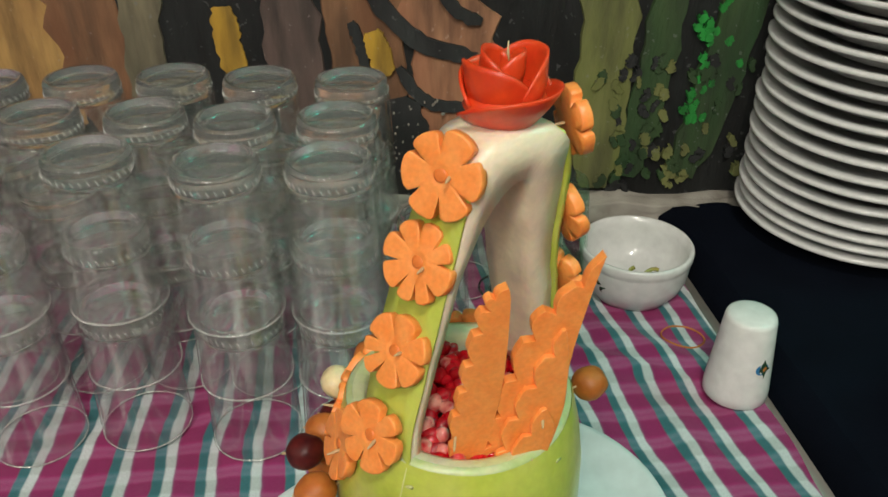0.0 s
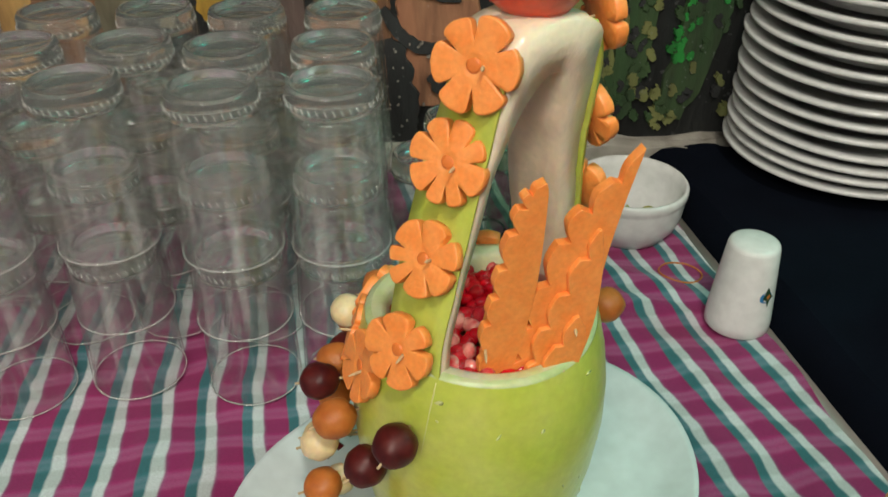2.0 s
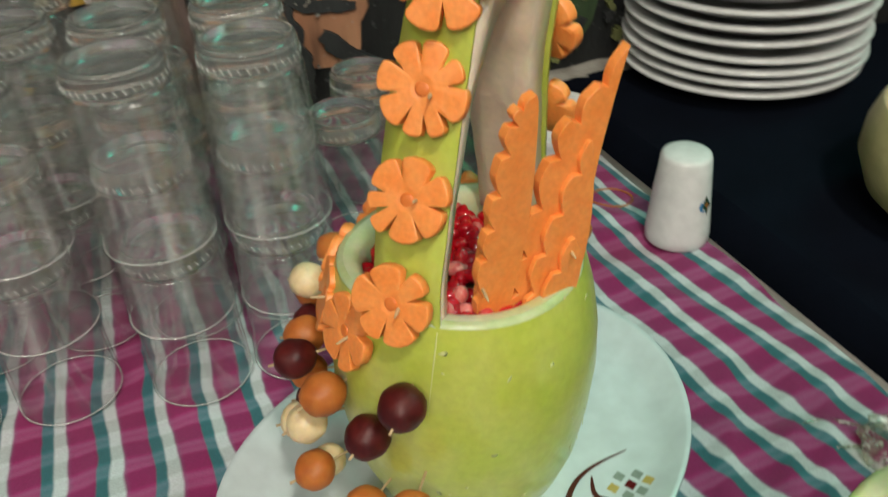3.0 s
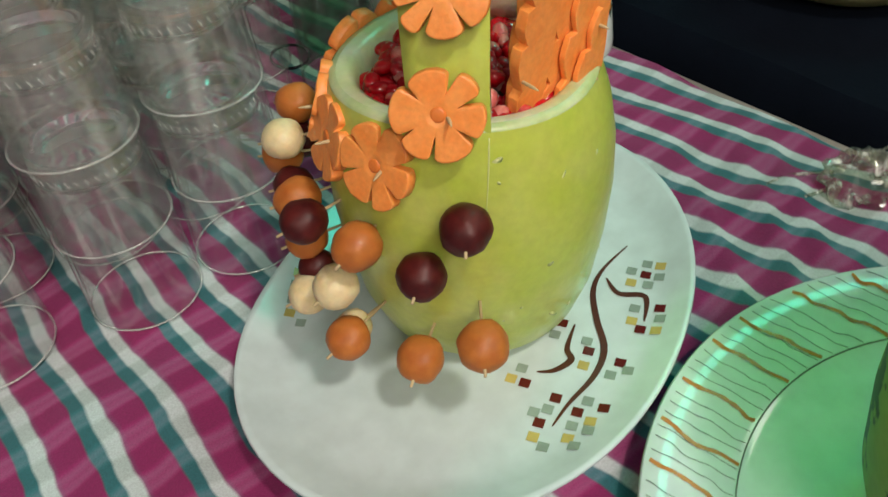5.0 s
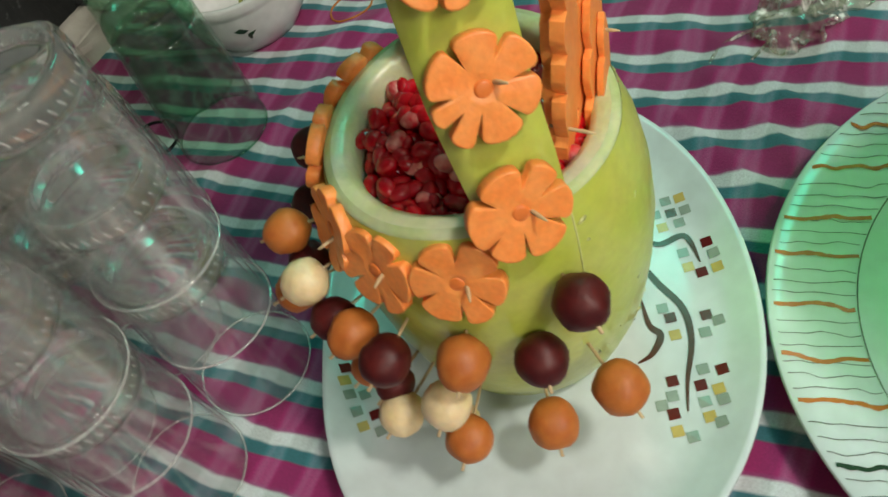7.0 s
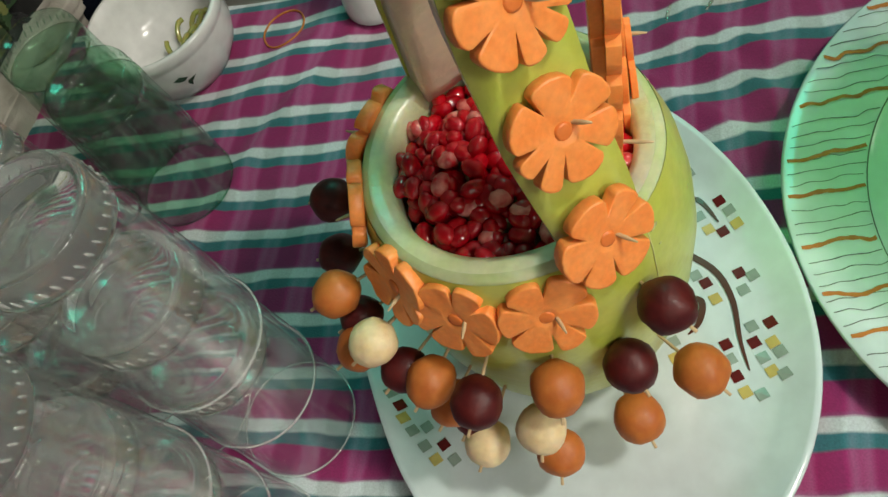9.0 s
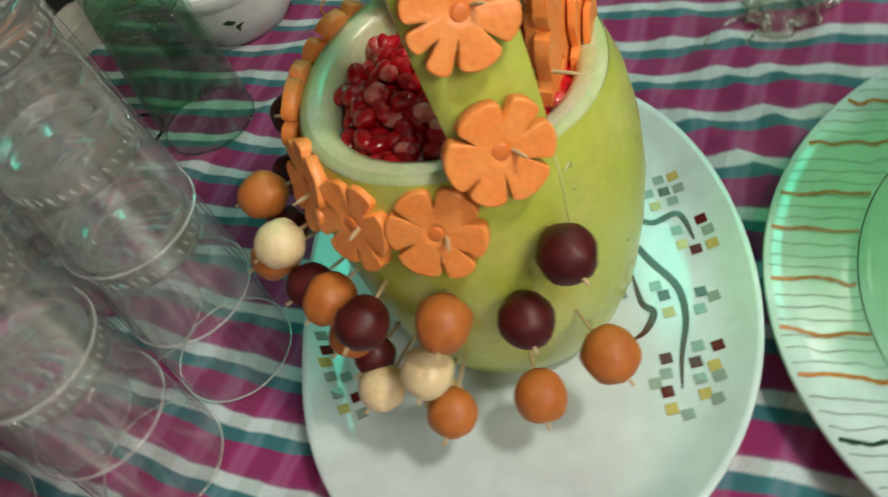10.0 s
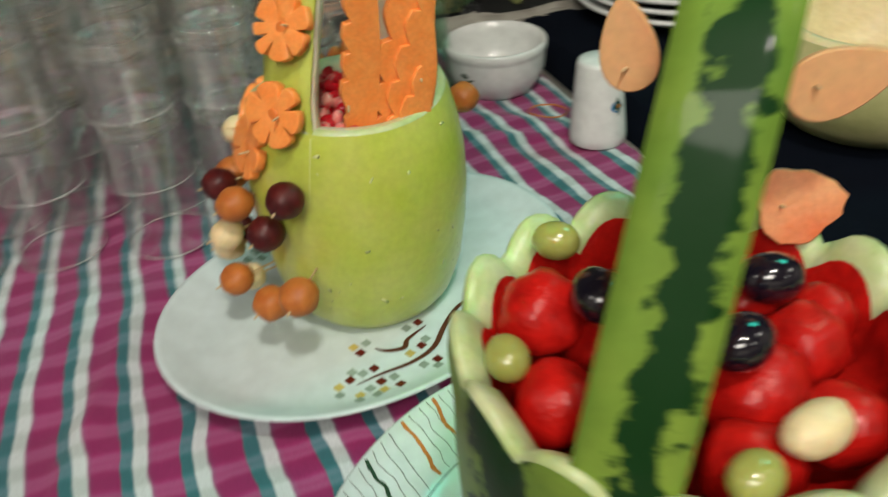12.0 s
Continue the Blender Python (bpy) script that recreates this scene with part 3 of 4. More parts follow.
outer = [(-0.064, 0.912), (-0.060, 0.945), (-0.050, 0.975), (-0.0405, 1.005), (-0.031, 1.036), (-0.0235, 1.066), (-0.0185, 1.084), (-0.009, 1.0955), (0.015, 1.0975), (0.0370, 1.092), (0.044, 1.072), (0.0455, 1.045), (0.049, 1.010), (0.058, 0.970), (0.064, 0.925)]
inner = [(-0.0545, 0.912), (-0.0505, 0.944), (-0.0405, 0.973), (-0.031, 1.003), (-0.0215, 1.032), (-0.0120, 1.053), (-0.005, 1.063), (0.002, 1.0695), (0.008, 1.0715), (0.0135, 1.070), (0.018, 1.060), (0.0225, 1.038), (0.030, 1.004), (0.039, 0.968), (0.046, 0.925)]


def strip(a_line, b_line, half, wobble=0.0, uv=False, origin=None, u_dir=None, n_dir=None, n=46, lean=0.0, twist=None):
    """A bent bar between two lines (s, z) in an upright plane; half gives half its width along the bar."""
    a_pts, b_pts = smooth_line([(s, 0, z) for s, z in a_line], n), smooth_line([(s, 0, z) for s, z in b_line], n)
    bm = bmesh.new()
    layer = bm.loops.layers.uv.new("UVMap") if uv else None
    rows = []
    for i, (a, b) in enumerate(zip(a_pts, b_pts)):
        h = half(i / (n - 1))
        ring = []
        shift = 0.0
        for p, w in ((a, -1), (a, -0.5), (a, 0), (a, 0.5), (a, 1), (b, 1), (b, 0.5), (b, 0), (b, -0.5), (b, -1)):
            q = p if abs(w) < 1 else p.lerp(b if p is a else a, 0.06)
            if twist:
                u_dir, n_dir = twist(q.z)
                shift = arch_shift(q.z)
            co = origin + u_dir * q.x + n_dir * (w * h + shift + lean * (q.z - 0.17)) + Vector((0, 0, q.z))
            ring.append(bm.verts.new(co + Vector((1, 1, 1)) * wobble * noise.noise(co * 60)))
        rows.append(ring)
    for i in range(n - 1):
        for k in range(10):
            f = bm.faces.new((rows[i][k], rows[i][(k + 1) % 10], rows[i + 1][(k + 1) % 10], rows[i + 1][k]))
            if layer:
                for lo, (ii, kk) in zip(f.loops, ((i, k), (i, k + 1), (i + 1, k + 1), (i + 1, k))):
                    lo[layer].uv = (kk / 4.0, ii / n)
    bm.faces.new(rows[0]), bm.faces.new(rows[-1])
    return bm


def arch_twist(z):
    """The handle's plane turns as it rises."""
    a = radians(float(np.interp(z, [0.93, 1.0, 1.06, 1.09], [46.7, 43.5, 39.0, 36.5])))
    return Vector((math.cos(a), math.sin(a), 0)), Vector((math.sin(a), -math.cos(a), 0))


def arch_shift(z):
    """How far the handle bows sideways as it rises."""
    return float(np.interp(z, [0.985, 1.03, 1.06, 1.085], [0.0, 0.003, 0.007, 0.0105]))


def blend_line(a, b, k):
    return [(p[0] + (q[0] - p[0]) * k, p[1] + (q[1] - p[1]) * k) for p, q in zip(a, b)]


half_w = lambda t: 0.0160 + 0.003 * math.sin(math.pi * t)
skin_in = blend_line(outer, inner, 0.16)
FRONT, BACK = slice(0, 7), slice(9, 15)
for leg in (FRONT, BACK):
    part("handle_rind", strip(outer[leg], skin_in[leg], half_w, 0.0006, False, ARCH, U, N, 30, 0.0, arch_twist), RIND, basket, "light green rind along the handle")
flesh_out = [o if 6 <= k <= 9 else q for k, (o, q) in enumerate(zip(outer, blend_line(outer, inner, 0.161)))]
part("handle_flesh", strip(flesh_out, inner, lambda t: half_w(t) * 0.995, 0.0012, False, ARCH, U, N, 60, 0.0, arch_twist), HANDLEFLESH, basket, "cream flesh inside the handle")

# ---- pomegranate seeds heaped inside ----
rng = random.Random(7)


def aril_heap(count, seed):
    r = random.Random(seed)
    bm = bmesh.new()
    for _ in range(count):
        rad, ang = 0.0500 * math.sqrt(r.random()), r.uniform(0, 2 * math.pi)
        z = 0.1505 + 0.009 * (1 - (rad / 0.053) ** 2) + r.uniform(-0.006, 0.004)
        m = Matrix.Translation((rad * math.cos(ang), rad * math.sin(ang), z)) @ Euler((r.uniform(0, 6), r.uniform(0, 6), r.uniform(0, 6))).to_matrix().to_4x4() @ Matrix.Diagonal((0.0037, 0.0043, 0.0060, 1))
        got = bmesh.ops.create_icosphere(bm, subdivisions=2, radius=1, matrix=m)
        axis = (m.to_3x3() @ Vector((0, 0, 1))).normalized()
        for v in got["verts"]:
            d = (v.co - m.translation).dot(axis) / 0.006
            v.co = m.translation + (v.co - m.translation) * (1 - 0.22 * d)
    return bm


heap = part("pomegranate_seeds", aril_heap(330, 7), ARIL)
heap.matrix_world = Matrix.Translation(MEL)
tagged(heap, "heap of glossy dark red pomegranate seeds in the basket", "pomegranate seeds", kind="stuff")
heap = part("pale_pomegranate_seeds", aril_heap(40, 8), ARILPALE)
heap.matrix_world = Matrix.Translation(MEL + Vector((0, 0, 0.0012)))
tagged(heap, "paler pink-tipped pomegranate seeds among the red ones", "pomegranate seeds", kind="stuff")


# ---- carrot flowers ----
def pick_mesh(length, r=0.0009):
    return tube([(0, 0, 0), (0, 0, length * 0.3), (0, 0, length * 0.8), (0, 0, length)], lambda t: r * (1 - 0.6 * max(0, t - 0.75) * 4), 7)


def flower_mesh(radius, petals, thick, seed):
    """A slice with narrow V cuts between unequal, round-ended petals."""
    r = random.Random(seed)
    share = [r.uniform(0.72, 1.3) for _ in range(petals)]
    start, ang, outl = 0.0, [], []
    for k in range(petals):
        wide = 2 * math.pi * share[k] / sum(share)
        size, slit, depth = r.uniform(0.94, 1.05), r.uniform(0.05, 0.12), r.uniform(0.40, 0.56)
        for u, f in ((0.0, depth), (0.0, 0.90), (0.06, 0.955), (0.16, 0.985), (0.3, 1.0), (0.5, 1.01), (0.7, 1.0), (0.84, 0.985), (0.94, 0.955), (1.0, 0.90)):
            a = start if f == depth else start + slit + (wide - 2 * slit) * u
            ang.append(a)
            outl.append(radius * size * f)
        start += wide
    bm = bmesh.new()
    n = len(ang)
    rings = []
    for f, z in ((0.10, 0.93), (0.19, 0.94), (0.24, 1.0), (0.30, 0.99), (None, 1.0), (0.985, 0.98), (1.0, 0.90), (1.0, 0.10), (0.97, 0.0)):
        ring = []
        for a, o in zip(ang, outl):
            d = f * radius if f is not None and f < 0.5 else o * (0.95 if f is None else f)
            cup = 0.18 * (d / radius) ** 2 * thick + 0.16 * thick * noise.noise(Vector((d / radius * math.cos(a) * 2.2, d / radius * math.sin(a) * 2.2, seed)))
            ring.append(bm.verts.new((d * math.cos(a), d * math.sin(a), z * thick + cup)))
        rings.append(ring)
    for p, q in zip(rings, rings[1:]):
        for i in range(n):
            bm.faces.new((p[i], p[(i + 1) % n], q[(i + 1) % n], q[i]))
    bm.faces.new(rings[0])
    bm.faces.new(list(reversed(rings[-1])))
    bmesh.ops.triangulate(bm, faces=[f for f in bm.faces if len(f.verts) > 4])
    return bm


def carrot_flower(centre, normal, radius=0.0195, petals=6, spin=0, seed=0, pick=0.011, lean=(0.25, -0.2)):
    fl = thing("carrot_flower", at(*centre, normal, spin), "orange carrot slice cut as a flower, pinned to the carved melon", "carrot flower", "carrot flowers on the basket")
    part("petal_slice", flower_mesh(radius, petals, 0.0062, seed), CARROT, fl)
    part("core", lathe([(0, 0.0064), (radius * 0.12, 0.0064), (radius * 0.17, 0.0060), (radius * 0.18, 0.004)], 14), CORE, fl)
    pk = part("toothpick", pick_mesh(pick + 0.012), WOOD, fl, "pale wooden toothpick")
    pk.matrix_basis = at(0, 0, -0.008, (lean[0], lean[1], 1))
    return fl


def on_arch(s, z, n_off=0.0):
    u, n = arch_twist(z)
    return Vector((0.012, 0.368, 0)) + u * s + n * (n_off + arch_shift(z)) + Vector((0, 0, z))


for k, (s, z, off, normal, radius, petals, spin) in enumerate((
    (-0.0645, 0.941, -0.003, (-0.62, -0.72, 0.32), 0.0198, 6, 20), (-0.0475, 0.987, 0.001, (-0.60, -0.68, 0.42), 0.0198, 7, 50),
    (-0.0320, 1.034, 0.0005, (-0.52, -0.74, 0.40), 0.0202, 8, 10), (-0.0215, 1.080, 0.0005, (-0.46, -0.84, 0.24), 0.0212, 6, 35),
    (0.0500, 1.088, 0.003, (0.92, 0.30, 0.15), 0.0185, 6, 5), (0.0530, 1.034, 0.010, (0.86, 0.45, 0.20), 0.0180, 6, 25), (0.0610, 0.986, 0.012, (0.74, 0.64, 0.25), 0.0180, 6, 45))):
    carrot_flower(on_arch(s, z, off), normal, radius, petals, spin, 1 + k)
for k, (deg, z, spin) in enumerate(((202, 0.911, 15), (172, 0.908, 40), (147, 0.910, 0), (111, 0.915, 20), (79, 0.917, 50))):
    a = radians(deg)
    carrot_flower((MEL.x + 0.0675 * math.cos(a), MEL.y + 0.0675 * math.sin(a), z), (math.cos(a), math.sin(a), 0.34), 0.0200, 6, spin, 20 + k)


# ---- carrot feathers standing in the basket ----
def feather_outline(left, right, teeth, bite):
    """Scale-shaped teeth along the left line, a smooth line on the right."""
    line = smooth_line([(x, y, 0) for x, y in left], teeth * 12 + 1)
    out = [(p.x, p.y) for p in smooth_line([(x, y, 0) for x, y in right], 18)]
    for i in range(len(line) - 1, -1, -1):
        d = (line[min(i + 1, len(line) - 1)] - line[max(i - 1, 0)]).normalized()
        u = i % 12 / 12
        t = i / (len(line) - 1)
        deep = bite * min(1, 4.5 * (1 - t)) * (0.15 + 0.85 * t ** 0.3)
        back = deep * ((1 - u / 0.5) ** 1.5 if u < 0.5 else 0.25 * ((u - 0.5) / 0.5) ** 2)
        if i in (0, len(line) - 1):
            back = 0.0
        out.append((line[i].x + d.y * back, line[i].y - d.x * back))
    return out


def feather(name, base, direction, tip_lean, blades, picks, label):
    """A standing feather; blades are (outline, offset, depth), picks the feet of its toothpicks."""
    x = Vector((*direction, 0)).normalized()
    z = Vector((x.y, -x.x, 0))
    up = (Vector((0, 0, 1)) + z * tip_lean).normalized()
    m = Matrix((x, up, x.cross(up))).transposed().to_4x4()
    m.translation = base
    fe = thing(name, m, label, "carrot feather", "carrot feathers in the basket")
    for k, (outline, off, depth) in enumerate(blades):
        part("blade", prism(outline, depth, 0.0007), CARROT, fe, smooth=False).matrix_basis = pose(0, 0, off + 0.0012 * k, -1.0 * k, 2 * k, 0)
    for px, py in picks:
        pk = part("toothpick", pick_mesh(0.020, 0.0008), WOOD, fe, "pale wooden toothpick")
        pk.matrix_basis = at(px, py, -0.005, (-0.30, 0.25, 1))
    return fe


slim = feather_outline([(-0.004, -0.014), (-0.0055, 0.028), (-0.0025, 0.052), (0.0005, 0.076), (0.0050, 0.102), (0.0100, 0.116), (0.0190, 0.1215)], [(0.010, -0.014), (0.0140, 0.006), (0.0195, 0.040), (0.0218, 0.072), (0.0215, 0.112), (0.0200, 0.1215)], 8, 0.0062)
slim_back = feather_outline([(-0.002, -0.014), (-0.002, 0.030), (0.003, 0.060), (0.010, 0.086), (0.017, 0.098)], [(0.012, -0.014), (0.020, 0.040), (0.0225, 0.070), (0.019, 0.098)], 5, 0.004)
feather("carrot_feather", (0.007, 0.326, 0.916), (0.97, 0.22), 0.099, [(slim, -0.003, 0.0055), (slim_back, -0.0075, 0.005)], [(0.000, 0.022)], "slim serrated carrot feather standing in the basket")
broad = feather_outline([(-0.0245, -0.014), (-0.0252, 0.016), (-0.0205, 0.042), (-0.0120, 0.074), (-0.0020, 0.099), (0.0140, 0.1145), (0.0287, 0.1310)], [(0.006, -0.014), (0.0110, 0.002), (0.0178, 0.0325), (0.0180, 0.066), (0.0235, 0.104), (0.0290, 0.1308)], 7, 0.0085)
broad_fore = feather_outline([(-0.0215, -0.014), (-0.0180, 0.020), (-0.0100, 0.046), (0.0010, 0.072), (0.0110, 0.090)], [(0.004, -0.014), (0.0125, 0.014), (0.0165, 0.040), (0.0160, 0.070), (0.0130, 0.090)], 5, 0.0075)
broad_low = feather_outline([(-0.0180, -0.014), (-0.0150, 0.006), (-0.0060, 0.026), (0.0030, 0.040)], [(0.002, -0.014), (0.0090, 0.010), (0.0110, 0.028), (0.0060, 0.041)], 3, 0.006)
feather("carrot_feather", (0.045, 0.332, 0.916), (0.98, 0.20), 0.066, [(broad, -0.0045, 0.0055), (broad_fore, 0.0008, 0.0032), (broad_low, 0.0038, 0.0028)], [(0.008, 0.030), (0.004, 0.006)], "broad layered carrot feather with a curved tip")


# ---- tomato-skin rose on the arch ----
def rose_petal(radius, a0, span, z0, height, flare, seed):
    bm = bmesh.new()
    rows = []
    for j in range(9):
        v = j / 8
        row = []
        for i in range(25):
            u = i / 24
            a = radians(a0 + span * u)
            edge = 1 - 0.55 * abs(2 * u - 1) ** 3
            h = height * v * edge
            r = radius * (0.72 + 0.28 * math.sin(min(1, v * 1.4) * math.pi / 2)) + flare * v ** 3 + 0.0016 * noise.noise(Vector((u * 3, v * 2, seed))) - 0.003 * u
            row.append(bm.verts.new((r * math.cos(a), r * math.sin(a), z0 + h)))
        rows.append(row)
    for a, b in zip(rows, rows[1:]):
        for i in range(24):
            bm.faces.new((a[i], a[i + 1], b[i + 1], b[i]))
    return bm


rose = thing("tomato_rose", at(0.0290, 0.371, 1.099) @ Matrix.Scale(0.88, 4), "rose rolled from red tomato skin on the arched handle", "garnish")
for k, spec in enumerate(((0.0265, 215, 200, -0.002, 0.020, 0.006, 1), (0.0250, 20, 190, -0.001, 0.026, 0.003, 2), (0.0235, 130, 180, 0.001, 0.031, 0.001, 3), (0.0222, 290, 190, 0.002, 0.034, 0.0, 4), (0.0165, 60, 220, 0.006, 0.030, 0.0, 5), (0.0115, 220, 250, 0.008, 0.028, -0.001, 6), (0.0060, 20, 300, 0.010, 0.025, -0.001, 7))):
    pt = part("petal", rose_petal(*spec), TOMATO, rose)
    so = pt.modifiers.new("thickness", "SOLIDIFY")
    so.thickness = 0.0014
part("base", lathe([(0, -0.001), (0.018, -0.001), (0.0235, 0.006), (0.020, 0.014), (0, 0.016)], 24), TOMATO, rose)
pk = part("toothpick", pick_mesh(0.040), WOOD, rose, "pale wooden toothpick")


# ---- fruit on toothpicks round the basket ----
def skewered(name, centre, material, label, category, size=0.0116, stretch=1.0, seed=0, pick=True):
    c = Vector(centre)
    away = Vector((c.x - MEL.x, c.y - MEL.y, 0)).normalized()
    out = (away + Vector((0, 0, -0.18))).normalized()
    fr = thing(name, at(*c, out), label, category, "fruit on toothpicks")
    part("fruit", egg(size, size * 0.97, size * stretch, 3, 0.10, seed), material, fr)
    if pick:
        reach = (c - Vector((MEL.x, MEL.y, c.z))).length - 0.068
        part("toothpick", tube([(0, 0, -max(reach, 0.012)), (0, 0, 0), (0, 0, size * stretch + 0.003)], 0.0008, 7), WOOD, fr, "pale wooden toothpick")
    return fr


for k, (x, y, z, s) in enumerate(((-0.050, 0.449, 0.889, 0.0112), (-0.075, 0.343, 0.874, 0.0118), (-0.064, 0.316, 0.810, 0.0122), (-0.044, 0.289, 0.831, 0.0126), (-0.087, 0.350, 0.811, 0.0116), (-0.078, 0.402, 0.866, 0.0116), (0.096, 0.426, 0.885, 0.0118), (-0.080, 0.398, 0.842, 0.0108), (-0.068, 0.440, 0.868, 0.0110))):
    skewered("skewered_cherry", (x, y, z), ORANGE, "orange candied cherry on a toothpick in the melon", "cherry", s, 1.06, k)
for k, (x, y, z, s) in enumerate(((-0.086, 0.377, 0.872, 0.0116), (-0.0575, 0.316, 0.8645, 0.0118), (-0.041, 0.301, 0.8945, 0.0118), (0.000, 0.468, 0.887, 0.0112), (-0.0155, 0.472, 0.857, 0.0112), (-0.052, 0.444, 0.868, 0.0105), (-0.073, 0.418, 0.862, 0.0108), (-0.080, 0.392, 0.826, 0.0100))):
    skewered("skewered_grape", (x, y, z), PURPLE, "dark red grape on a toothpick in the melon", "grape", s, 1.04, 20 + k)
for k, (x, y, z, s) in enumerate(((-0.070, 0.425, 0.887, 0.0112), (-0.090, 0.384, 0.818, 0.0116), (-0.086, 0.353, 0.846, 0.0116), (-0.078, 0.362, 0.803, 0.0100))):
    skewered("skewered_melon_ball", (x, y, z), PALE, "pale yellow melon ball on a toothpick", "melon ball", s, 1.0, 40 + k)


# ---- stacked upside-down tumblers ----
def glass_tumbler():
    """Upside down: rim at z = 0, thick moulded base on top."""
    h = 0.125
    gl = thing("glass_tumbler", at(0, 0, 0), "clear glass tumbler upside down in a stack", "glass", "stacked tumblers on the cloth")
    part("wall", lathe([(0.0353, 0.0012), (0.0362, 0.0), (0.0372, 0.0012), (0.0368, 0.004), (0.0345, 0.060), (0.0322, 0.104), (0.0322, 0.1075), (0.0292, 0.1075), (0.0292, h - 0.030), (0.0322, 0.060), (0.0350, 0.004), (0.0353, 0.0012)], 40), GLASS, gl)
    part("base", lathe([(0, h - 0.0150), (0.022, h - 0.0145), (0.0290, h - 0.0170), (0.0318, h - 0.0165), (0.0312, 0.112), (0.0306, h - 0.003), (0.0292, h), (0.0250, h), (0.0235, h - 0.0022), (0, h - 0.0030)], 40), THICKGLASS, gl, "thick clear glass base")
    part("rim", tube([(0.0362 * math.cos(2 * math.pi * k / 40), 0.0362 * math.sin(2 * math.pi * k / 40), 0.0010) for k in range(40)], 0.0007, 6, True), RIBGLASS, gl, "rounded glass rim")
    ribs = bmesh.new()
    for k in range(36):
        a = 2 * math.pi * k / 36
        bmesh.ops.create_icosphere(ribs, subdivisions=1, radius=1, matrix=Matrix.Translation((0.0312 * math.cos(a), 0.0312 * math.sin(a), h - 0.011)) @ pose(0, 0, 0, 0, 0, math.degrees(a)) @ pose(0, 0, 0, 24, 0, 0) @ Matrix.Diagonal((0.0006, 0.0007, 0.0030, 1)))
    part("moulded_ribs", ribs, RIBGLASS, gl)
    return gl


tumbler = glass_tumbler()
STACKS = [(-0.080, 0.524), (-0.156, 0.521), (-0.251, 0.533), (-0.335, 0.515), (-0.083, 0.598), (-0.158, 0.596), (-0.232, 0.607), (-0.311, 0.603), (-0.079, 0.674), (-0.155, 0.678), (-0.231, 0.686), (-0.306, 0.680), (-0.386, 0.590), (-0.382, 0.668)]
first = True
for k, (x, y) in enumerate(STACKS):
    for j in range(3):
        m = pose(x + 0.0012 * math.sin(k * 3 + j), y + 0.0012 * math.cos(k * 5 + j * 2), 0.7505 + 0.0635 * j, 0, 0, 37 * k + 53 * j)
        if first:
            tumbler.matrix_world, first = m, False
        else:
            copy_thing(tumbler, m)
for x, y in ((-0.012, 0.665), (0.02, 0.745)):
    tagged(copy_thing(tumbler, pose(x, y, 0.7505)), "single clear tumbler upside down behind the basket", "glass", "stacked tumblers on the cloth")
for x, y in ((0.112, 0.738), (0.079, 0.677)):
    green = copy_thing(tumbler, pose(x, y, 0.7505))
    for child in green.children:
        child.data = child.data.copy()
        child.data.materials[0] = GREENGLASS
    tagged(green, "green-tinted glass tumbler upside down by the bowl", "glass", "green tumblers by the wall")

loop = part("elastic_loop", tube([(0.054 + 0.017 * math.cos(a), 0.735 + 0.021 * math.sin(a), cloth_height(0.054 + 0.017 * math.cos(a), 0.735 + 0.021 * math.sin(a)) + 0.0016) for a in np.linspace(0, 2 * math.pi, 40, endpoint=False)], 0.0014, 6, True), BLACKGRAPE)
tagged(loop, "black elastic loop lying on the cloth", "elastic band")

# ---- white bowl with garnish leftovers ----
bowl = thing("soup_bowl", at(0.196, 0.730, 0.7505), "white ceramic bowl with a rolled rim holding scraps", "bowl")
part("bowl_body", lathe([(0, 0.004), (0.030, 0.004), (0.031, 0.0), (0.0405, 0.0), (0.0425, 0.004), (0.0500, 0.013), (0.0545, 0.026), (0.0560, 0.043), (0.0562, 0.0455), (0.0575, 0.0475), (0.0575, 0.0545), (0.0560, 0.0565), (0.0535, 0.0560), (0.0525, 0.045), (0.0500, 0.026), (0.042, 0.011), (0.020, 0.008), (0, 0.0078)], 64), CERAMIC, bowl)
for k in range(7):
    a = k * 0.9
    pr = part("lemon_peel", tube([(0.017 * math.cos(a) + 0.012 * math.cos(a + t) + 0.01, -0.012 + 0.012 * math.sin(a) + 0.009 * math.sin(a + t), 0.0155 + 0.004 * math.sin(t * 2 + k) + 0.001 * k) for t in np.linspace(0, 4, 14)], 0.0022, 6), GREENGRAPE)
    pr.matrix_world = at(0.196, 0.730, 0.7505)
    tagged(pr, "curled strip of lemon peel in the bowl", "peel", "scraps in the bowl")
leafy = part("green_chilli", tube([(-0.022, -0.012, 0.020), (-0.01, -0.02, 0.022), (0.006, -0.03, 0.021)], lambda t: 0.0030 * (1.05 - t), 8), RIND)
leafy.matrix_world = at(0.196, 0.730, 0.7505)
tagged(leafy, "piece of green chilli in the bowl", "chilli")
band = part("rubber_band", tube([(0.232 + 0.021 * math.cos(a), 0.650 + 0.017 * math.sin(a), cloth_height(0.232 + 0.021 * math.cos(a), 0.650 + 0.017 * math.sin(a)) + 0.0008) for a in np.linspace(0, 2 * math.pi, 40, endpoint=False)], 0.0009, 6, True), ORANGE)
tagged(band, "thin brown rubber band lying on the cloth", "rubber band")

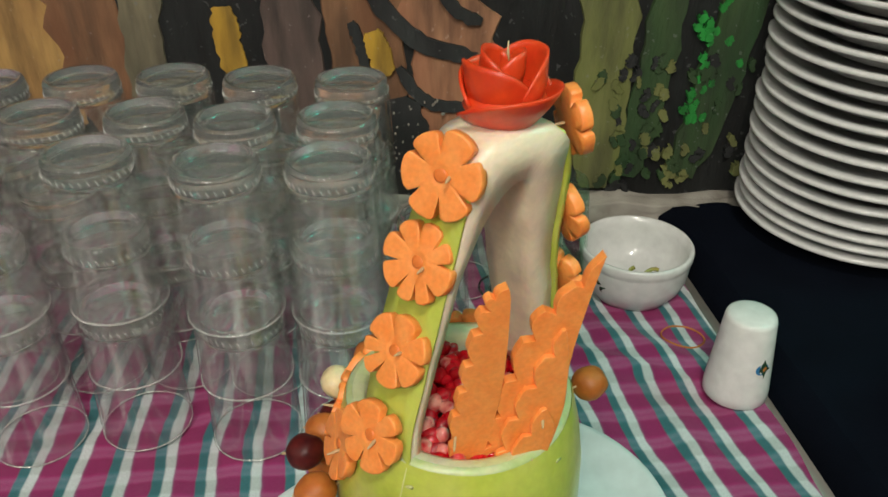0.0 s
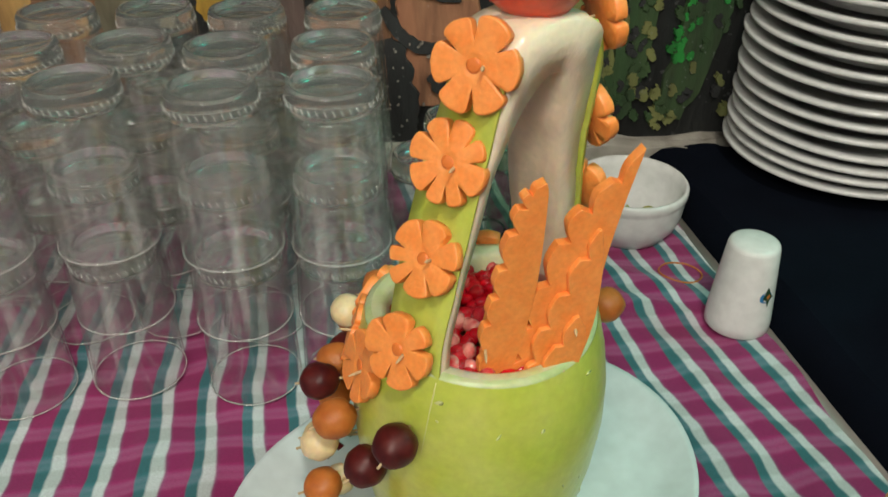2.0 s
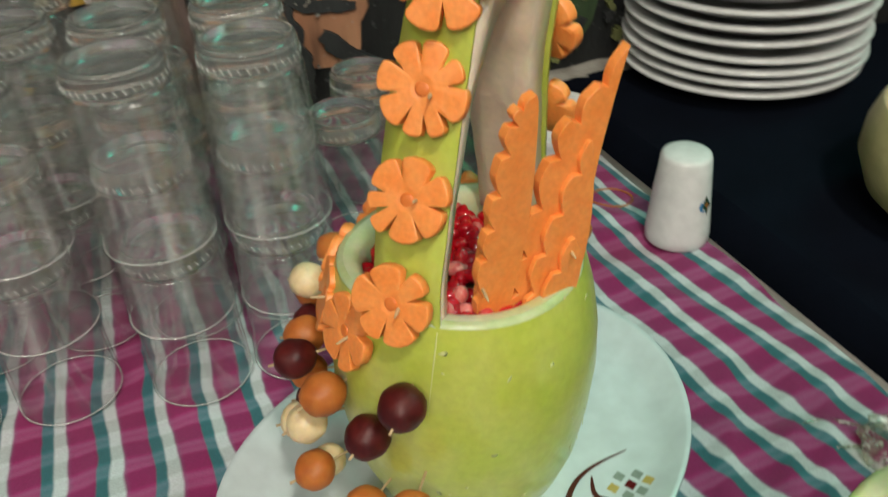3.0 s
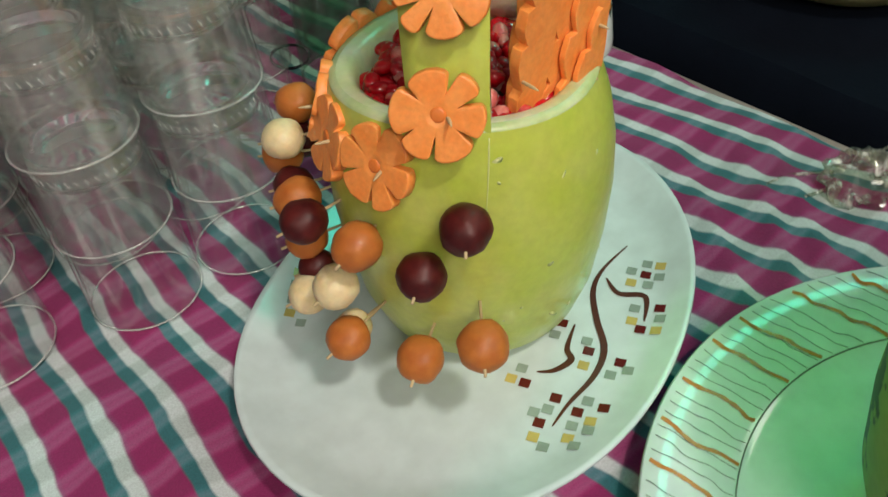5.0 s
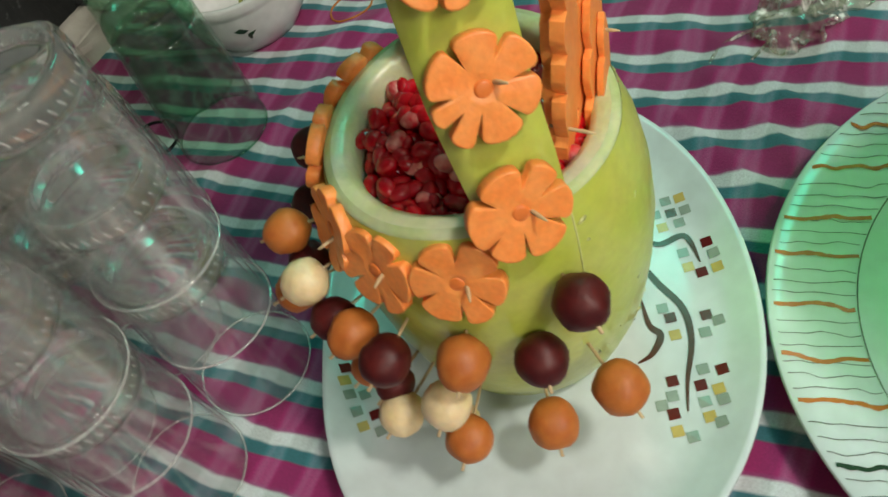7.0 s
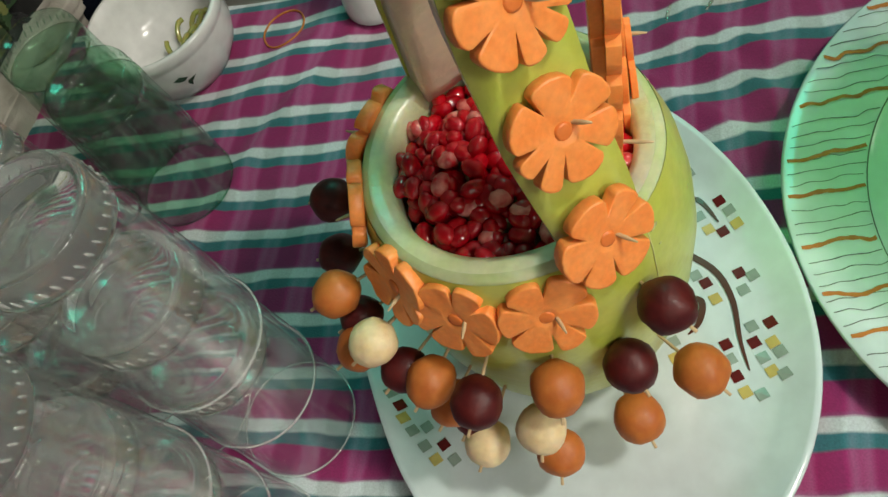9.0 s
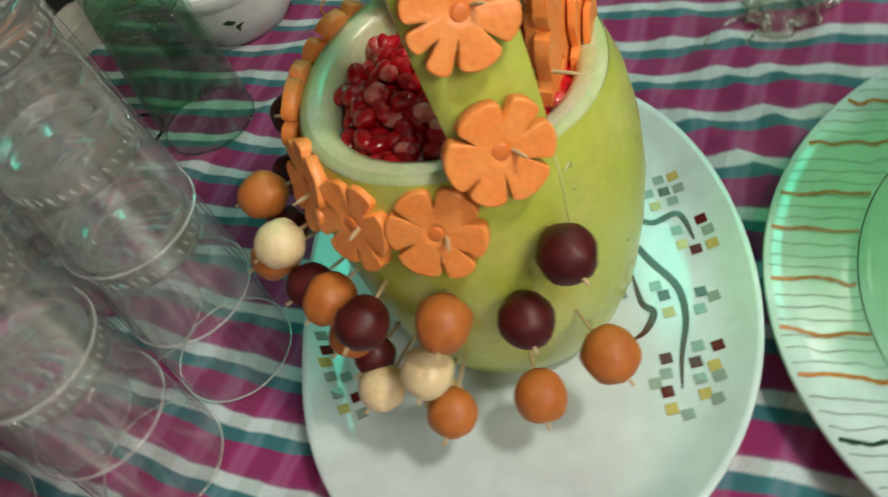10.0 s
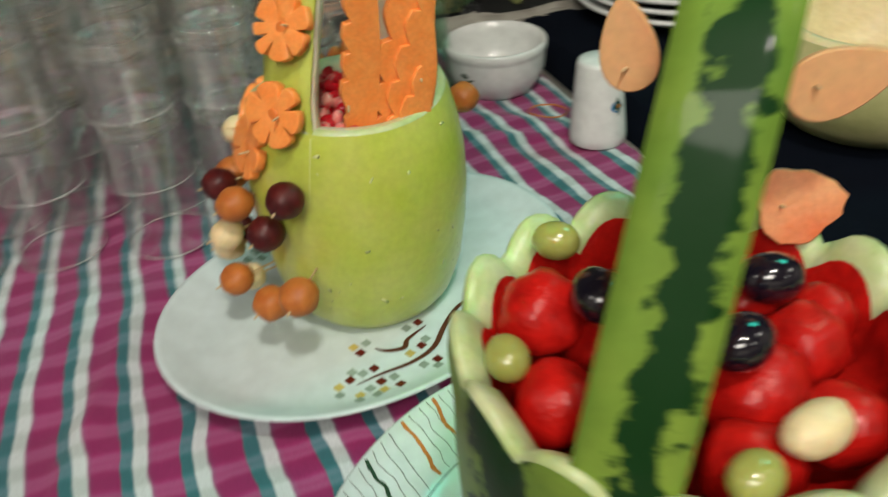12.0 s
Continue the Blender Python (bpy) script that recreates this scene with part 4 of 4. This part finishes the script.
for outline in ([(-0.010, 0.005), (-0.004, 0.007), (0.002, 0.003), (-0.002, 0.001), (-0.006, 0.002)], [(0.000, 0.000), (0.008, 0.001), (0.003, -0.003), (0.001, -0.008), (-0.001, -0.003)]):
    bm = bmesh.new()
    bm.faces.new([bm.verts.new((r * math.cos(a), r * math.sin(a), 0.028 + dz)) for dx, dz in outline for r in (float(np.interp(0.028 + dz, [0.013, 0.026, 0.043], [0.0500, 0.0545, 0.0560])) + 0.0004,) for a in (radians(222) + dx / 0.055,)])
    part("print_mark", bm, MARKS["n"], bowl, smooth=False)

# ---- salt shaker ----
SH = (0.258, 0.570, cloth_height(0.258, 0.570))
shaker = thing("salt_shaker", at(*SH), "white ceramic salt shaker with a small printed badge", "salt shaker")


def fluted(a, r, z):
    k = 1 + 0.006 * math.sin(a * 44) * max(0, 1 - abs(z - 0.006) / 0.007)
    return r * k, z


part("shaker_body", lathe([(0, 0.002), (0.022, 0.002), (0.0262, 0.0), (0.0278, 0.002), (0.0278, 0.010), (0.0270, 0.020), (0.0238, 0.056), (0.0216, 0.080), (0.0205, 0.0835), (0.018, 0.0850), (0, 0.0856)], 132, fluted), CERAMIC, shaker)


def badge(ang, z, outline, key, lift):
    bm = bmesh.new()
    vs = []
    for dx, dz in outline:
        zz = z + dz
        r = float(np.interp(zz, [0.010, 0.020, 0.056, 0.080], [0.0278, 0.0270, 0.0238, 0.0216])) + lift
        a = ang + dx / r
        vs.append(bm.verts.new((r * math.cos(a), r * math.sin(a), zz)))
    bm.faces.new(vs)
    return part("badge", bm, MARKS[key], shaker, smooth=False)


BA = radians(-66)
badge(BA, 0.043, [(0.0065 * math.cos(t) - 0.001, 0.0055 * math.sin(t)) for t in np.linspace(0, 2 * math.pi, 18, endpoint=False)], "u", 0.0003)
badge(BA, 0.043, [(0.0, 0.010), (0.0045, 0.001), (0.0075, -0.001), (0.003, -0.003), (0.001, -0.010), (-0.001, -0.003), (-0.005, -0.001)], "n", 0.0006)
badge(BA, 0.043, [(0.0015, 0.003), (0.003, 0.0), (0.0, -0.002), (-0.0015, 0.001)], "o", 0.0009)

# ---- dinner plates ----
plate = part("dinner_plate", lathe([(0, 0.003), (0.075, 0.003), (0.078, 0.0), (0.086, 0.0), (0.089, 0.004), (0.112, 0.014), (0.129, 0.0185), (0.1325, 0.0205), (0.1325, 0.0235), (0.130, 0.0245), (0.110, 0.0195), (0.088, 0.009), (0.070, 0.0075), (0, 0.0075)], 72), CERAMIC)
tagged(plate, "white ceramic dinner plate in a tall stack", "plate", "stack of dinner plates")
rng = random.Random(3)
zz = 0.7765
for k in range(26):
    m = pose(0.464 + rng.uniform(-0.003, 0.003), 0.826 + rng.uniform(-0.003, 0.003), zz, rng.uniform(-0.5, 0.5), rng.uniform(-0.5, 0.5), 40 * k)
    zz += 0.0125 if k < 3 else 0.0165
    if k:
        copy_thing(plate, m)
    else:
        plate.matrix_world = m

# ---- round platter with wavy lines ----
PL = (0.112, 0.083)
platter = thing("round_platter", at(*PL, 0.7515), "large round white platter with orange and grey wavy lines", "platter")
part("platter_body", lathe([(0, 0.003), (0.118, 0.003), (0.120, 0.0), (0.130, 0.0), (0.134, 0.004), (0.165, 0.013), (0.1785, 0.0185), (0.1795, 0.0205), (0.178, 0.0218), (0.165, 0.0182), (0.142, 0.0135), (0.1350, 0.0118), (0.1325, 0.0105), (0.127, 0.0085), (0, 0.0080)], 96), DISHWHITE, platter)


def platter_z(r):
    return float(np.interp(r, [0.127, 0.1325, 0.1350, 0.142, 0.165, 0.178], [0.0085, 0.0105, 0.0118, 0.0135, 0.0182, 0.0218]))


def wavy(offset, width, key, amp, seed):
    """A wavy line over the platter's border; each run of it is a part."""
    d, e = Vector((0.40, -0.917)), Vector((0.917, 0.40))
    runs, run = [], []
    for i in range(240):
        t = -0.178 + 0.356 * i / 239
        w = amp * noise.noise(Vector((t * 55, seed, 0))) + amp * 0.45 * math.sin(t * 330 + seed) * abs(noise.noise(Vector((t * 40, seed, 7)))) * 2
        thick = width * (0.7 + 0.6 * abs(noise.noise(Vector((t * 160, seed, 4)))))
        pts = [d * t + e * (offset + w + s * thick) for s in (-0.5, 0.5)]
        if 0.1345 < (pts[0] + pts[1]).length / 2 < 0.1765:
            run.append(pts)
        elif run:
            runs.append(run)
            run = []
    for run in [r for r in (*runs, run) if len(r) > 3]:
        bm = bmesh.new()
        rows = [[bm.verts.new((p.x, p.y, platter_z(p.length) + 0.0006)) for p in pts] for pts in run]
        for a, b in zip(rows, rows[1:]):
            bm.faces.new((a[0], a[1], b[1], b[0]))
        part("wavy_line", bm, MARKS[key], platter, smooth=False)


for k in range(-6, 6):
    off = 0.0125 + 0.0290 * k + 0.003 * math.sin(k * 2.3)
    wavy(off, 0.0030, "n" if k in (-3, -5) else "o", 0.0034, k)
    for j in (1, 2, 3):
        wavy(off + 0.0072 * j, 0.0007, "k", 0.0026, 20 * k + j)
part("well_line", lathe([(0.1334, platter_z(0.1334) + 0.0004), (0.1342, platter_z(0.1342) + 0.0005)], 96), MARKS["k"], platter)

# ---- watermelon basket ----
WM = Vector((0.112, 0.083, 0.7597))
wmb = thing("watermelon_basket", Matrix.Translation(WM), "striped watermelon basket with a scalloped rim and handle", "fruit carving")


def scallop(a, r, z):
    if z < 0.15:
        return r, z
    lobe = abs(math.sin(7 * (a - radians(103))))
    return r + 0.002 * lobe, z + 0.017 * lobe ** 0.6 - 0.011


wm_prof = [(0, 0), (0.050, 0.0), (0.068, 0.006), (0.080, 0.022), (0.089, 0.05), (0.0935, 0.085), (0.0945, 0.12), (0.0935, 0.149)]
part("skin", lathe([*wm_prof, (0.0925, 0.165), (0.0912, 0.176)], 108, scallop, True), SKIN, wmb, "dark and light green striped skin")
part("cut_rind", lathe([(0.0912, 0.1756), (0.0900, 0.1784), (0.0880, 0.1788), (0.0840, 0.1760), (0.0790, 0.1710), (0.0780, 0.166)], 108, scallop), WMRIND, wmb, "pale green scalloped rind")
part("red_flesh", lathe([(0.0795, 0.1714), (0.0765, 0.166), (0.073, 0.152), (0.070, 0.135), (0.0, 0.130)], 108, scallop), REDFLESH, wmb, "wet red flesh")
WU = Vector((0.50, 0.866, 0)).normalized()
WN = Vector((WU.y, -WU.x, 0))
w_out = [(-0.0915, 0.10), (-0.0900, 0.16), (-0.0810, 0.198), (-0.0640, 0.235), (-0.0460, 0.268), (-0.0260, 0.298), (0.0, 0.315), (0.026, 0.304), (0.050, 0.275), (0.070, 0.235), (0.083, 0.180), (0.086, 0.12)]
w_in = [(-0.0780, 0.10), (-0.0760, 0.155), (-0.0680, 0.188), (-0.0520, 0.224), (-0.0360, 0.254), (-0.0200, 0.280), (0.0, 0.295), (0.019, 0.285), (0.040, 0.260), (0.058, 0.225), (0.070, 0.175), (0.074, 0.12)]
O0 = Vector((-0.0130, 0.0075, 0))
part("handle_skin", strip(w_out, blend_line(w_out, w_in, 0.22), lambda t: 0.0172, 0.0005, True, O0, WU, WN, 46, 0.13), HSKIN, wmb, "striped green skin of the handle")
part("handle_flesh", strip(blend_line(w_out, w_in, 0.221), w_in, lambda t: 0.0170, 0.0015, False, O0, WU, WN, 46, 0.13), PINKFLESH, wmb, "salmon inner flesh of the handle")


def loose(name, c, size, material, label, category, stretch=(1, 1, 1), lump=0.05, seed=0, turn=0):
    ob = part(name, egg(size * stretch[0], size * stretch[1], size * stretch[2], 3, lump, seed), material)
    ob.matrix_world = at(*c, None, turn)
    return tagged(ob, label, category, "fruit in the watermelon basket")


rng = random.Random(5)
for k, (x, y, z, s) in enumerate(((0.062, 0.117, 0.928, 0.0185), (0.055, 0.075, 0.918, 0.018), (0.088, 0.072, 0.920, 0.021), (0.075, 0.045, 0.916, 0.018), (0.098, 0.118, 0.922, 0.017), (0.128, 0.060, 0.920, 0.021), (0.155, 0.075, 0.922, 0.018), (0.150, 0.110, 0.922, 0.018), (0.120, 0.095, 0.918, 0.019), (0.110, 0.030, 0.916, 0.018), (0.150, 0.040, 0.916, 0.017), (0.172, 0.09, 0.922, 0.014), (0.085, 0.098, 0.913, 0.018))):
    loose("watermelon_ball", (x, y, z), s, REDFLESH, "wet red watermelon ball heaped in the basket", "melon ball", (1, 1, 0.95), 0.2, k)
for k, (x, y, z) in enumerate(((0.080, 0.100, 0.946), (0.112, 0.120, 0.943), (0.148, 0.092, 0.945), (0.118, 0.058, 0.948), (0.128, 0.130, 0.945))):
    loose("black_grape", (x, y, z), 0.0105, BLACKGRAPE, "glossy black grape on the melon balls", "grape", (1, 1.25, 1), 0.02, k, 40 * k)
for k, (x, y, z) in enumerate(((0.040, 0.088, 0.934), (0.078, 0.146, 0.942), (0.100, 0.012, 0.935))):
    loose("green_grape", (x, y, z), 0.0088, GREENGRAPE, "pale green grape by the watermelon rim", "grape", (1, 1.2, 1), 0.02, k, 60 * k)
loose("melon_chunk", (0.130, 0.026, 0.934), 0.0115, PALE, "pale yellow melon chunk among the red balls", "melon chunk", (1.3, 0.8, 0.8), 0.1, 2, 20)


def leaf_slice(c, normal, length, width, material, label, spin, ruffle=0.0):
    outl = []
    for k in range(28):
        t = 2 * math.pi * k / 28
        w = width * math.sin(t) * (1 - 0.35 * math.cos(t)) * (1 + ruffle * math.sin(7 * t))
        outl.append((length * math.cos(t) * (1 + ruffle * math.cos(9 * t)), w))
    ob = thing("melon_leaf", at(*c, normal, spin), label, "melon slice", "melon slices on the carvings")
    part("slice", prism(outl, 0.004, 0.0006), material, ob, smooth=False)
    part("toothpick", pick_mesh(0.022), WOOD, ob, "pale wooden toothpick").matrix_basis = at(-length * 0.6, 0, -0.012, (0.15, 0.1, 1))
    return ob


leaf_slice((0.104, 0.140, 1.030), (-0.45, -0.85, 0.1), 0.018, 0.0105, PEACH, "beige leaf-shaped melon slice pinned to the handle", 100)
leaf_slice((0.176, 0.112, 1.016), (-0.3, -0.9, 0.15), 0.021, 0.0125, PEACH, "beige leaf-shaped melon slice pinned to the handle", 20)
leaf_slice((0.182, 0.130, 0.950), (-0.35, -0.85, 0.35), 0.018, 0.016, PINKFLESH, "ruffled pink melon slice behind the grapes", 15, 0.06)

# ---- cream melon carving on the side table ----
CM = Vector((0.482, 0.480, 0.776))
cream = thing("carved_cream_melon", Matrix.Translation(CM), "cream-green melon bowl carved open, on the navy cloth", "fruit carving")
part("skin", lathe([(0, 0.0), (0.045, 0.0), (0.07, 0.006), (0.091, 0.026), (0.1015, 0.052), (0.1010, 0.075), (0.0960, 0.092), (0.0930, 0.098)], 64, lumpy), CANTALOUPE, cream)
part("cut_rim", lathe([(0.0930, 0.098), (0.0890, 0.1015), (0.0790, 0.0995), (0.0730, 0.090), (0.0680, 0.060), (0.050, 0.042), (0, 0.038)], 64, lumpy), PALE, cream)
for a in (250, 285):
    leaf_slice((CM.x + 0.085 * math.cos(radians(a)), CM.y + 0.085 * math.sin(radians(a)), CM.z + 0.108), (math.cos(radians(a)), math.sin(radians(a)), 0.5), 0.028, 0.018, PEACH, "peach melon petal on the cream melon's rim", 90)

# ---- crumpled clear film on the cloth ----
film = thing("crumpled_film", at(0.283, 0.300, 0.758, None, -32) @ Matrix.Scale(1.2, 4), "crumpled piece of clear plastic film on the cloth", "plastic film")


def crumple(length, wide, high, seed):
    """A crushed sheet: sharp folds over a low mound."""
    bm = egg(length, wide, high, 4)
    off = Vector((seed, seed * 2, 0))
    for v in bm.verts:
        k = 1 - abs(noise.noise(v.co * 70 + off)) * 1.1 + 0.35 * noise.noise(v.co * 160 + off)
        v.co = Vector((v.co.x * (0.6 + 0.5 * k), v.co.y * (0.6 + 0.5 * k), max(v.co.z * k, -high * 0.45)))
    return bm


part("sheet", crumple(0.026, 0.021, 0.017, 1), PLASTIC, film, smooth=False)
part("sheet", crumple(0.036, 0.014, 0.010, 4), PLASTIC, film, smooth=False).matrix_basis = pose(0.040, -0.004, -0.002, 0, 0, -12)
for pts in (((-0.020, 0.004, 0.004), (-0.040, 0.014, -0.004), (-0.056, 0.006, -0.005), (-0.046, -0.006, -0.005), (-0.022, -0.004, 0.0)), ((0.012, 0.016, 0.006), (0.020, 0.026, 0.001), (0.036, 0.026, 0.0), (0.030, 0.010, 0.004))):
    part("film_loop", tube(smooth_line(pts, 24), 0.0011, 6), PLASTIC, film, "twisted film loop")
